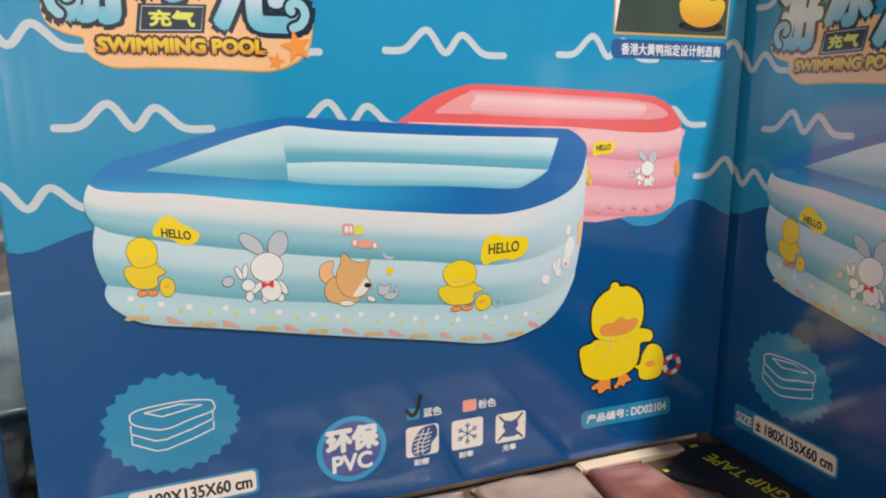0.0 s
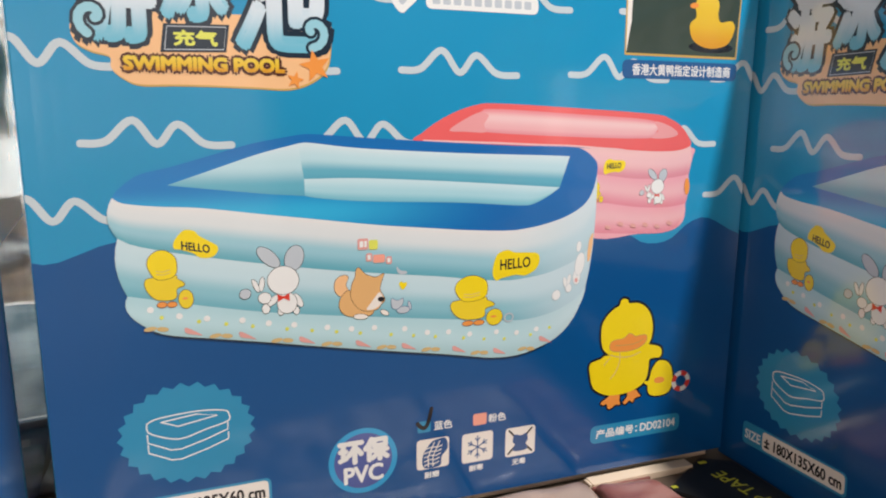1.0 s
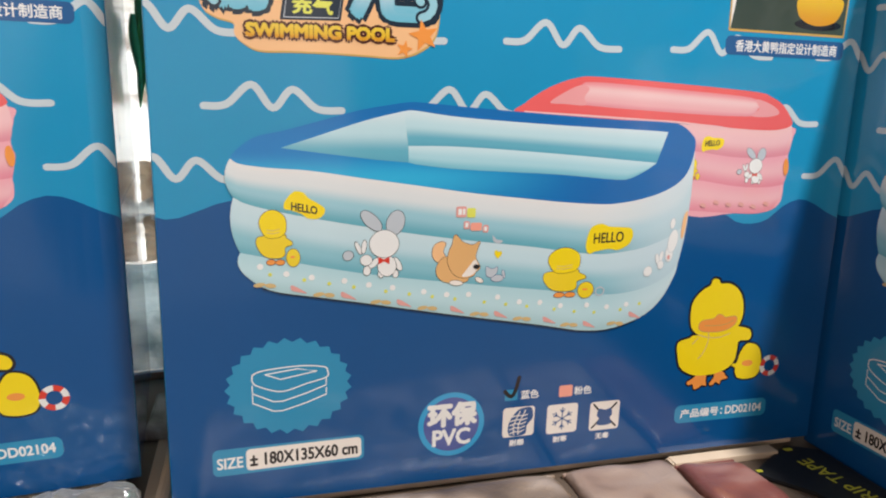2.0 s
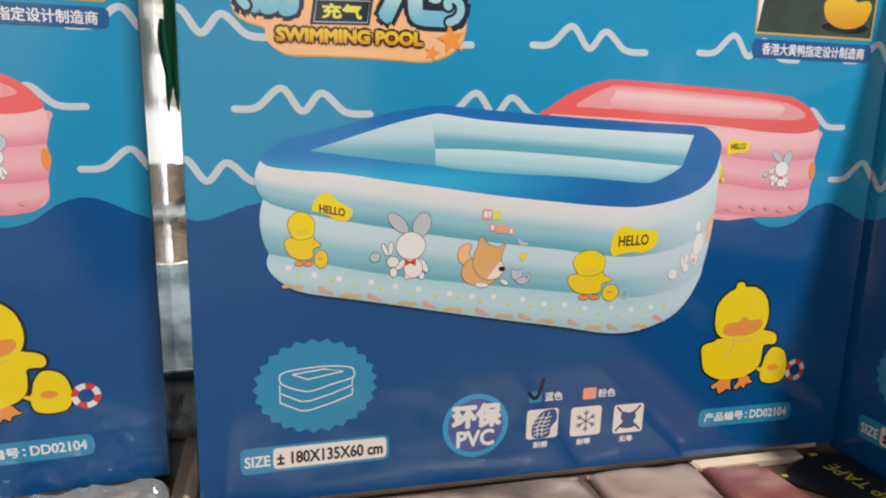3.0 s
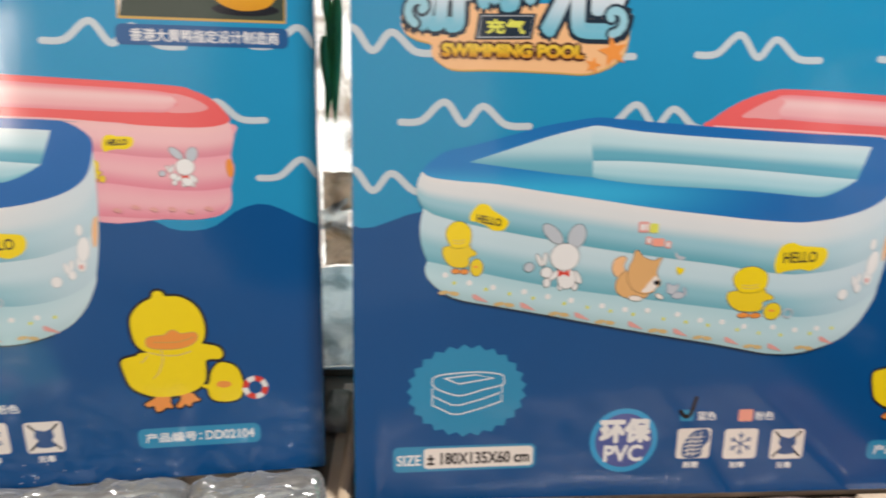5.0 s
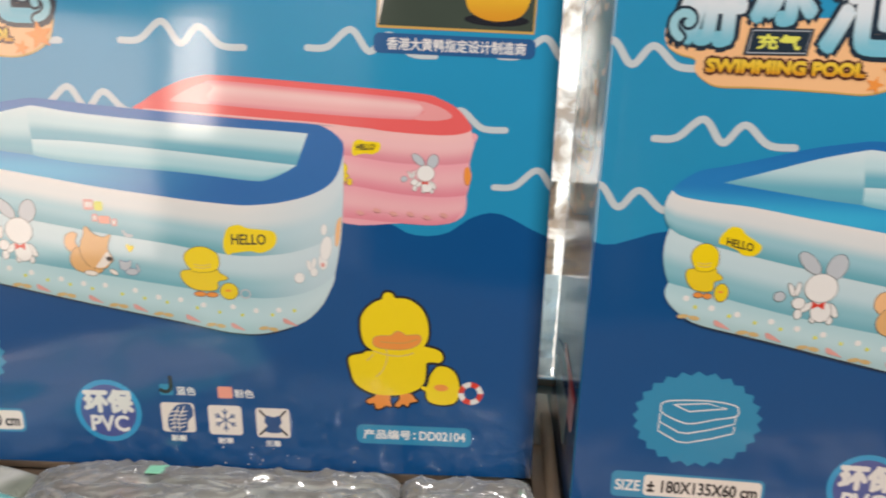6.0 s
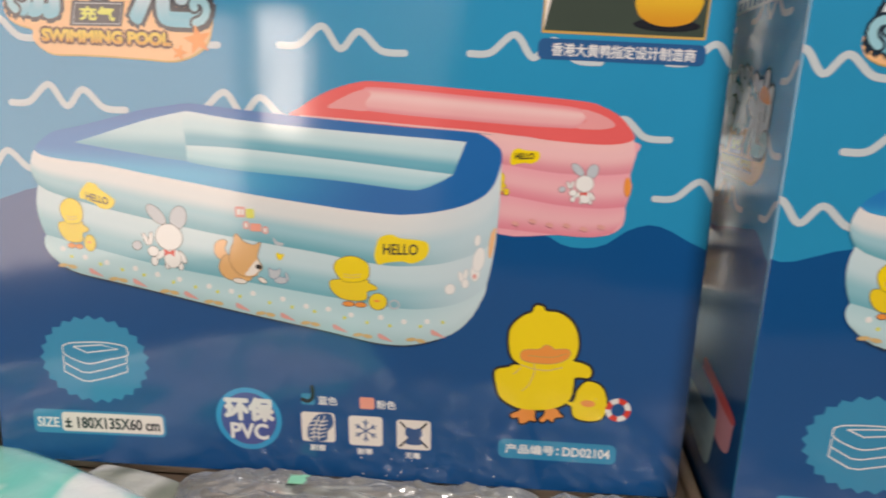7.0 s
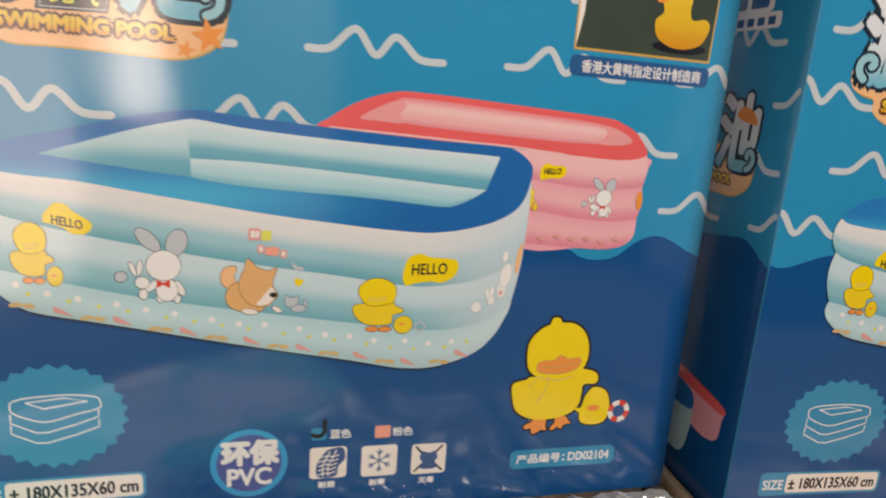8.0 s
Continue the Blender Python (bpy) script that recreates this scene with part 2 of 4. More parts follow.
class Sheet:
    """Printed art in millimetres on one panel. Each shape lies a hair above the one under it."""
    STEP = 0.000018

    def __init__(self, root, side=False):
        self.root, self.side, self.lift = root, side, 5

    def place(self, p, lift):
        d = -self.STEP * lift
        if self.side:
            return Vector((d, -p[0] * 1.03 / 1000, p[1] / 1000 + .0025))
        x, y = stretch(p[0], p[1])
        x, y = min(max(x, -3.4), 431.4), max(y, -1.9)
        return Vector(((x + 4) / 1000, d - swell(x, y), (y + 2.5) / 1000))

    def mesh(self, name, polys, material, parent=None, uvs=None, label="", lift=None, lifts=None):
        if lift is None:
            lift = self.lift
            self.lift += 1
        bm = bmesh.new()
        layer = bm.loops.layers.uv.new("UVMap")
        for i, poly in enumerate(polys):
            f = bm.faces.new([bm.verts.new((q[0], q[1], lift + (lifts[i] if lifts else 0))) for q in poly])
            for j, loop in enumerate(f.loops):
                loop[layer].uv = uvs[i][j] if uvs else (0, 0)
        if not lifts:
            bmesh.ops.remove_doubles(bm, verts=bm.verts, dist=1e-4)
        if not self.side:
            facet(bm)
        bm.normal_update()
        bmesh.ops.reverse_faces(bm, faces=[f for f in bm.faces if f.normal.z < 0])
        for v in bm.verts:
            v.co = self.place(v.co, v.co.z)
        return obj(name, bm, material, parent or self.root, label)

    def fills(self, name, polys, material, parent=None):
        """Each shape a part of its own, all at one level."""
        for poly in polys:
            self.fill(name, [poly], material, parent)
            self.lift -= 1
        self.lift += 1

    def fill(self, name, polys, material, parent=None, label="", grade=False):
        uvs = None
        if grade:
            ys = [p[1] for poly in polys for p in poly]
            xs = [p[0] for poly in polys for p in poly]
            uvs = [[((p[0] - min(xs)) / (max(xs) - min(xs)), 1 - (p[1] - min(ys)) / (max(ys) - min(ys))) for p in poly] for poly in polys]
        return self.mesh(name, polys, material, parent, uvs, label)

    def band(self, name, top, low, material, parent=None, bulge=(0, 0), n=48, rows=6):
        a, b = even(spline(top, 6, False), n), even(spline(low, 6, False), n)
        g = []
        for r in range(rows + 1):
            f = r / rows
            w = 4 * f * (1 - f)
            g.append([a[i].lerp(b[i], f) + Vector((w * (bulge[1] * (i / n) ** 14 - bulge[0] * (1 - i / n) ** 14), 0)) for i in range(n + 1)])
        polys, uvs = [], []
        for r in range(rows):
            for i in range(n):
                polys.append((g[r][i], g[r + 1][i], g[r + 1][i + 1], g[r][i + 1]))
                uvs.append(((i / n, r / rows), (i / n, (r + 1) / rows), ((i + 1) / n, (r + 1) / rows), ((i + 1) / n, r / rows)))
        return self.mesh(name, polys, material, parent, uvs)

    def strokes(self, name, lines, width, material, parent=None):
        """Each line a part of its own."""
        for line in lines:
            self.stroke(name, [line], width, material, parent)
            self.lift -= 1
        self.lift += 1

    def stroke(self, name, lines, width, material, parent=None, label=""):
        polys = []
        for line in lines:
            line = [Vector(p) for p in line]
            left, right = [], []
            for i, p in enumerate(line):
                d = (line[min(i + 1, len(line) - 1)] - line[max(i - 1, 0)]).normalized()
                q = Vector((-d.y, d.x)) * width / 2
                left.append(p + q), right.append(p - q)
            for i in range(len(line) - 1):
                polys.append((left[i], left[i + 1], right[i + 1], right[i]))
            for p, d, s in ((line[0], line[0] - line[1], 1), (line[-1], line[-1] - line[-2], 1)):
                a0 = math.atan2(d.y, d.x)
                polys.append([p + Vector((math.cos(a), math.sin(a))) * width / 2 for a in (a0 - math.pi / 2 + k * math.pi / 6 for k in range(7))])
        return self.mesh(name, polys, material, parent, label=label)

    def text(self, name, body, x0, y0, x1, y1, material, parent=None, bold=0.0, grade=False, droop=0.0):
        """Writing that fills the given frame; bold: millimetres by which its strokes grow."""
        cu = bpy.data.curves.new(name, "FONT")
        cu.body, cu.size, cu.resolution_u = body, 1.0, 3
        tmp = new(name, cu)
        bpy.context.view_layer.update()
        me = bpy.data.meshes.new_from_object(tmp.evaluated_get(bpy.context.evaluated_depsgraph_get()))
        bpy.data.objects.remove(tmp)
        bpy.data.curves.remove(cu)
        co = np.array([v.co[:2] for v in me.vertices])
        lo, hi = co.min(0), co.max(0)
        co = (co - lo) / (hi - lo)
        faces = [list(f.vertices) for f in me.polygons]
        bpy.data.meshes.remove(me)
        n = 0 if bold <= 0 else 8
        shifts = [(0, 0)] + [(bold * math.cos(2 * math.pi * k / n), bold * math.sin(2 * math.pi * k / n)) for k in range(n)]
        polys, uvs, lifts = [], [], []
        for k, (dx, dy) in enumerate(shifts):
            pts = [(x0 + c[0] * (x1 - x0) + dx, y0 + c[1] * (y1 - y0) + dy - droop * c[0]) for c in co]
            polys += [[pts[i] for i in f] for f in faces]
            uvs += [[(0, 1 - co[i][1]) for i in f] for f in faces]
            lifts += [k * 0.1] * len(faces)
        return self.mesh(name, polys, material, parent, uvs if grade else None, lifts=lifts)


def ellipse(cx, cy, rx, ry, turn=0.0, n=28):
    c, s = math.cos(radians(turn)), math.sin(radians(turn))
    return [(cx + rx * math.cos(a) * c - ry * math.sin(a) * s, cy + rx * math.cos(a) * s + ry * math.sin(a) * c) for a in (2 * math.pi * k / n for k in range(n))]


def rounded(x0, y0, x1, y1, r, n=5):
    out = []
    for cx, cy, a0 in ((x1 - r, y1 - r, 0), (x0 + r, y1 - r, 90), (x0 + r, y0 + r, 180), (x1 - r, y0 + r, 270)):
        out += [(cx + r * math.cos(radians(a0 + 90 * k / n)), cy + r * math.sin(radians(a0 + 90 * k / n))) for k in range(n + 1)]
    return out


def ring(cx, cy, r0, r1, a0, a1, n=6):
    f = [radians(a0 + (a1 - a0) * k / n) for k in range(n + 1)]
    return [(cx + r1 * math.cos(a), cy + r1 * math.sin(a)) for a in f] + [(cx + r0 * math.cos(a), cy + r0 * math.sin(a)) for a in reversed(f)]


def grown(poly, d):
    """The outline moved outwards by d."""
    c, out, n = [Vector(p) for p in poly], [], len(poly)
    turn = sum(a.x * b.y - b.x * a.y for a, b in zip(c, c[1:] + c[:1]))
    s = 1 if turn > 0 else -1
    for i in range(n):
        e = (c[(i + 1) % n] - c[i - 1])
        if e.length:
            e.normalize()
        out.append(c[i] + Vector((e.y, -e.x)) * d * s)
    return out


# ---- the printed carton ----


SEA_ROWS = ((259.6, -22.0), (222.3, 27.0), (186.0, -24.5), (297.0, 12.0), (334.5, -30.0), (371.0, 20.0))


def wave_lines(sheet, x0, x1, starts=None):
    """Rows of the same double-crested wave, cut at the panel's edges; starts: (base, start) of each one."""
    glyph = spline([(0, 0), (11, 1.0), (23.3, 10.9), (33.8, -0.6), (43.8, 8.9), (56, -0.6), (69, -1.4)], 8, False)
    lines = []
    for base, first in starts or [(b, f + 103.8 * k) for b, f in SEA_ROWS for k in range(-3, 6)]:
        line = [(p.x + first, p.y + base) for p in glyph if x0 + 1.7 < p.x + first < x1 - 1.7]
        if len(line) > 2:
            lines.append(line)
    sheet.strokes("wave_line_print", lines, 3.7, FOAM)


def deep_water(sheet, x0, x1, crest):
    top = [p for p in even(spline(crest, 8, False), 70)]
    sheet.fill("deep_water_print", [[(x0, -4), (x1, -4)] + [(min(max(p.x, x0), x1), p.y) for p in reversed(top)]], DEEP)


RIM_FRONT = [(38.8, 195.9), (43.9, 193), (58.8, 191), (75.6, 189.9), (90.6, 188), (105.9, 185.7), (137.9, 181.3), (170.6, 176.8), (206.2, 173), (226, 171), (249.2, 169.5), (260.5, 169.9), (274.4, 171.9), (289.7, 176.1), (301.2, 182.2), (307.3, 190.2), (310.2, 201.5)]
RIM_BACK = [(38.8, 195.9), (41, 199.3), (47.1, 204.4), (53.5, 207.6), (66.6, 210.6), (90.9, 217.4), (105.7, 221.5), (120.7, 224.3), (132.9, 226.1), (145.7, 225.5), (168.9, 223.8), (221.2, 220.7), (255.7, 218.9), (273.8, 218.5), (293.3, 217.6), (301.5, 215.1), (308.4, 209.8), (310.2, 206), (310.2, 201.5)]
SEAM_A = [(39.8, 175.8), (47.9, 171.6), (73.7, 165.4), (106, 159.4), (138.5, 154), (171.7, 149.4), (206.8, 145), (229.3, 141.4), (246, 139.4), (256, 139.1), (270.1, 140.3), (281.6, 142.4), (296.8, 147.8), (305.5, 153.5), (309.8, 160)]
SEAM_B = [(42.3, 146.2), (106.1, 132.9), (173.1, 123.7), (208.4, 119.2), (245.8, 114.6), (261.2, 113.2), (276.6, 114.6), (290.1, 118.4), (300, 124), (305.8, 130.5)]
FOOT = [(47.4, 131.2), (53.7, 126.6), (62.7, 123.6), (81, 120.4), (106.2, 116), (139.1, 109.8), (173.6, 103.6), (209.8, 97.3), (228.7, 93.5), (240.5, 91.2), (252, 90.3), (260, 90.6), (267.2, 91.8), (278.7, 95.3), (286.3, 98.8), (292.3, 103.4), (298.9, 111.5), (303.4, 121)]


def at(line, f):
    pts = even(spline(line, 6, False), 60)
    return pts[min(60, max(0, round(f * 60)))]


def hello_tag(sheet, parent, cx, cy, w, turn=0):
    blob = [(cx + w * a, cy + w * b) for a, b in ((-.5, -.12), (-.46, .1), (-.37, .26), (-.17, .31), (0, .24), (.28, .2), (.48, .15), (.52, 0), (.43, -.16), (.2, -.25), (0, -.21), (-.29, -.23), (-.43, -.26))]
    c, s = math.cos(radians(turn)), math.sin(radians(turn))
    blob = [(cx + (x - cx) * c - (y - cy) * s, cy + (x - cx) * s + (y - cy) * c) for x, y in blob]
    sheet.fill("greeting_tag", [spline(blob)], YELLOW, parent)
    sheet.text("greeting", "HELLO", cx - w * .33, cy - w * .09, cx + w * .31, cy + w * .11, BLACK, parent, .16, droop=-w * math.sin(radians(turn)) * .3)


def outlined(sheet, parent, shapes, line, width):
    """Plain shapes one over another, each (points, material), each with a thin dark line round it."""
    base = sheet.lift
    for k, (poly, mt) in enumerate(shapes):
        sheet.lift = base + .3 * k
        sheet.fill("figure_outline", [grown(poly, width)], line, parent)
        sheet.lift = base + .3 * k + .15
        sheet.fill("figure", [poly], mt, parent)
    sheet.lift = base + .3 * len(shapes) + .5


def yellow_shapes(sheet, parent, x, y, kx, ky, life_ring=True):
    """A plain rounded yellow figure, a small one beside it and a ring."""
    def m(*pts):
        return spline([(x + a * kx, y + b * ky) for a, b in pts], 5)
    feet = [ellipse(x - 1.4 * kx, y - 21.2 * ky, 2.3 * kx, 1.4 * ky), ellipse(x + 3.4 * kx, y - 21.4 * ky, 2.3 * kx, 1.4 * ky)]
    body = m((-6, -7), (-8.6, -8.6), (-8.4, -12.2), (-6.2, -16.2), (-2.8, -18.6), (3, -19), (5.8, -17.4), (6.1, -13.4), (9.6, -11.8), (9.5, -10.2), (6.6, -8), (5.6, -6.4))
    head = m((-6.8, -1.5), (-6.4, 3), (-3.6, 6), (-.4, 7), (2.8, 6.2), (6, 3.2), (6.8, -1), (6, -5.6), (2, -7.8), (-3.6, -7.4))
    small = ellipse(x + 10.2 * kx, y - 19 * ky, 3.5 * kx, 4.9 * ky)
    outlined(sheet, parent, [(f, ORANGE) for f in feet] + [(body, DULL_YELLOW), (head, YELLOW), (small, DULL_YELLOW)], DARK_BROWN, .28 * ky)
    sheet.strokes("figure_fold", [[(x - 3.2 * kx, y + (b - .4) * ky), (x, y + (b - .9) * ky), (x + 3.4 * kx, y + b * ky)] for b in (-3.2, -4.8)], .4 * ky, OCHRE, parent)
    sheet.fill("figure_patch", [ellipse(x + 9.8 * kx, y - 18.6 * ky, 1.3 * kx, .7 * ky)], ORANGE, parent)
    if life_ring:
        sheet.stroke("figure_ring", [ellipse(x + 16.6 * kx, y - 20.2 * ky, 1.9 * kx, 2.5 * ky, 0, 14) + [(x + 18.5 * kx, y - 20.2 * ky)]], .9 * ky, TOON_GREY, parent)


def white_shapes(sheet, parent, x, y, k):
    """Plain white ovals, two of them on top like leaves, with a red bow, beside smaller ones."""
    def e(a, b, rx, ry, turn=0, mt=TOON_WHITE):
        return ellipse(x + a * k, y + b * k, rx * k, ry * k, turn), mt
    outlined(sheet, parent, [e(-7.2, 13, 3.5, 7.4, 46, TOON_GREY), e(6.2, 11.8, 4.9, 7, -18, TOON_GREY),
                             e(-1.8, -17, 1.6, 2.2), e(6.4, -17.2, 1.6, 2.2), e(7.6, -11.6, 1.7, 4.2, 28), e(-5.4, -10.6, 1.7, 4.6, -50), e(1.6, -12.6, 5.2, 5.8),
                             e(-14.3, -2, 1.2, 3.8, 24), e(-11.2, -1.4, 1.3, 3.8, -8), e(-9.6, -15, 2, 2.6), e(-10, -9, 3.3, 3),
                             e(-19.9, -6.1, 2.9, 2.6, 20, TOON_GREY), e(0, 0, 8.2, 7.7)], BLACK, .26 * k)
    sheet.fill("figure_bow", [[(x - 3.4 * k, y - 7.4 * k), (x - .2 * k, y - 8.8 * k), (x + 3 * k, y - 7.2 * k), (x + 2.9 * k, y - 11.6 * k), (x - .2 * k, y - 9.9 * k), (x - 3.2 * k, y - 11.6 * k)]], RED, parent)


def pool_picture(sheet, rng):
    """The blue paddling pool: three stacked rings, a flat rim, the inside and its small decorations."""
    root = sheet.fill("pool_picture", [grown(spline(RIM_BACK + [(309.5, 180), (308.6, 150), (305, 130)] + FOOT[::-1] + [(44, 145), (41, 180)], 5), -2.5)], RING_MID, None, "printed pale blue paddling pool with royal blue rim")
    sheet.stroke("pool_shadow_line", [[(x, y - .35) for x, y in FOOT[1:-4]]], 1.1, SLATE, root)
    sheet.band("pool_ring", SEAM_B, FOOT, RING_LOW, root, (3.4, .6))
    sheet.band("pool_ring", SEAM_A, SEAM_B, RING_MID, root, (3.0, .6))
    sheet.band("pool_ring", RIM_FRONT, SEAM_A, RING_TOP, root, (3.4, .5))
    sheet.fill("pool_rim", [spline(RIM_BACK, 6, False) + spline(RIM_FRONT, 6, False)[::-1]], RIM, root, "", True)
    back = [(129, 221.3), (135, 221.7), (162.6, 218.5), (217.2, 215.3), (275.7, 213), (290.3, 212.2)]
    shelf = [(131.6, 202.9), (163, 202.6), (220, 199), (277.5, 194.4), (284, 193.8)]
    foot = [(131.8, 194), (139, 192.6), (164, 190.1), (219, 187.3), (258.3, 184), (268.3, 185.2), (278, 189.7)]
    sheet.fill("pool_inner_wall", [spline([(64.1, 201.4), (79.1, 206.4), (108.1, 216), (129.4, 221.4)], 6, False) + [Vector((131.6, 202.9)), Vector((131.8, 194)), Vector((114, 195.4)), Vector((85, 198.8))]], WALL_IN, root, "", True)
    sheet.band("pool_inner_wall", back, shelf, WALL_IN, root)
    sheet.band("pool_inner_wall", shelf, foot, WALL_LOW, root)
    # confetti along the lowest ring
    dots, stars, blots, leaves = [], [], [], []
    for i in range(16):
        f = 0.03 + i * 0.055
        a, b = at(SEAM_B, f), at(FOOT, f)
        p = a.lerp(b, 0.36 + rng.uniform(-.05, .05))
        dots.append(ellipse(p.x, p.y, 1.7, 1.7, 0, 10))
        q = at(SEAM_B, f + .026).lerp(at(FOOT, f + .026), 0.5)
        stars.append(ellipse(q.x, q.y, 1.1, 1.1, 0, 8))
        r = at(SEAM_B, f + .01).lerp(at(FOOT, f + .01), 0.83)
        if i % 2:
            blots.append(spline([(r.x - 4, r.y + 2.4), (r.x - 1.5, r.y + 1.8), (r.x + 4.5, r.y - 2.2), (r.x + 1, r.y - 1.6), (r.x - 3.4, r.y - .4)], 4))
        else:
            leaves += [ellipse(r.x - 2.6, r.y - .8, 3.2, 1.2, 8, 10), ellipse(r.x + 3.2, r.y - 1.4, 3.0, 1.3, -8, 10)]
    sheet.fills("white_spot", dots, TOON_WHITE, root)
    sheet.fills("yellow_spot", stars, LIME, root)
    sheet.fills("coral_blot", blots, PALE_RED, root)
    sheet.fills("ochre_blot", leaves, OCHRE, root)
    level = sheet.lift
    hello_tag(sheet, root, 76, 170.6, 21, -24)
    sheet.lift = level
    hello_tag(sheet, root, 256, 148.6, 31, 4)
    for x, y, kx, ky, extra in ((59.4, 161.8, 1.0, 1.0, False), (227.6, 136.6, 1.5, 1.03, True)):
        sheet.lift = level
        yellow_shapes(sheet, root, x, y, kx, ky, extra)
    sheet.lift = level
    white_shapes(sheet, root, 118.8, 149.2, 1.0)
    sheet.lift = level
    # the same ovals again, foreshortened where the rings turn away
    outlined(sheet, root, [(ellipse(299.4, 156.6, 1.6, 3.2, -4), TOON_WHITE), (ellipse(298.8, 137.4, 2.6, 5), TOON_WHITE), (ellipse(300.6, 145.4, 3.2, 7.2, -8), TOON_WHITE),
                           (ellipse(290.8, 134.4, 1.2, 3.4, 14), TOON_WHITE), (ellipse(293.4, 136, 1.2, 3.4, -8), TOON_WHITE), (ellipse(293.4, 130.6, 2, 2.6), TOON_WHITE),
                           (ellipse(284.8, 126.8, 2.8, 3.1, -20), TOON_WHITE)], TOON_GREY, .3)
    sheet.fill("figure_bow", [ellipse(298.6, 135.2, 1.1, 1.5)], PALE_RED, root)
    sheet.fill("orange_patch", [spline([(309.4, 164), (306.8, 161), (305.8, 152), (306.4, 146.6), (308.2, 150)], 5)], PEACH, root)
    sheet.lift = level
    tail = spline([(150, 137.6), (146.6, 140.6), (146.2, 145.2), (148, 148.4), (151.8, 149.7), (153.9, 148.3), (152.5, 144.1), (154, 140)], 5)
    back = spline([(153, 140.5), (149.6, 137), (148.5, 132.6), (150.2, 128.4), (154.6, 125.8), (163.4, 125), (168, 127.6), (164, 135), (158, 140)], 5)
    paws = [ellipse(160.6, 125.2, 4, 1.5, -6), ellipse(174.4, 126.4, 2.6, 1.3, -30)]
    top = spline([(155.8, 144), (157.7, 148.2), (158.3, 152.2), (159.8, 153.4), (161.8, 151.4), (164.2, 149.1), (169.6, 147.4), (174, 149.2), (172.6, 144.3), (171.8, 140.1), (173.6, 136.5), (174.6, 133.6), (172.2, 131.2), (170.3, 128.8), (164.2, 128), (158.8, 130.6), (155.2, 137)], 4)
    outlined(sheet, root, [(tail, PEACH), (back, TAN), (paws[0], CREAM), (paws[1], CREAM), (top, TAN)], BLACK, .24)
    sheet.fill("figure_muzzle", [spline([(171.6, 138.6), (173.6, 135), (172.2, 131.6), (168.6, 129), (164, 129), (166.4, 132.6), (169, 136)], 5)], CREAM, root)
    sheet.fill("figure_spot", [ellipse(172.4, 134.4, 2, 1.5, -10)], BLACK, root)
    sheet.lift = level
    outlined(sheet, root, [(ellipse(189.2, 129.4, .8, 2.6, 14), TOON_GREY), (ellipse(185.4, 127, 3.8, 2), TOON_GREY),
                           (spline([(178.4, 131), (178.6, 134.2), (181, 133), (183.4, 133), (185.2, 134), (185, 130.4), (182, 127.8), (179, 128.6)], 4), TOON_GREY)], ICON, .25)
    sheet.fill("heart_mark", [spline([(185, 139), (183, 142.2), (184, 143.8), (185.6, 142.8), (187.2, 143.2), (187.4, 141.2)], 4)], YELLOW, root)
    sheet.fill("dark_mark", [spline([(181.6, 152.6), (184, 150.2), (187.2, 149.6), (187.4, 148.2), (184, 148), (182, 149.6)], 4)], TOON_GREY, root)
    sheet.fills("word_bar", [rounded(159.4, 163.4, 165.4, 169.6, 1), rounded(164, 156.6, 167.6, 161.2, 1), rounded(175.4, 154.4, 178.8, 158.8, 1)], PALE_RED, root)
    sheet.fills("word_bar", [rounded(165.8, 163.2, 170.8, 168.6, 1)], LIME, root)
    sheet.fills("word_bar", [rounded(168, 155.6, 174.8, 160.2, 1)], SALMON, root)
    sheet.fills("word_line", [rounded(160.6, 164.8, 162.6, 168.2, .3), rounded(163.2, 164.8, 164.6, 168.2, .3), rounded(165, 157.6, 166.6, 160.2, .3), rounded(176.2, 155.4, 177.8, 157.8, .3)], TOON_WHITE, root)


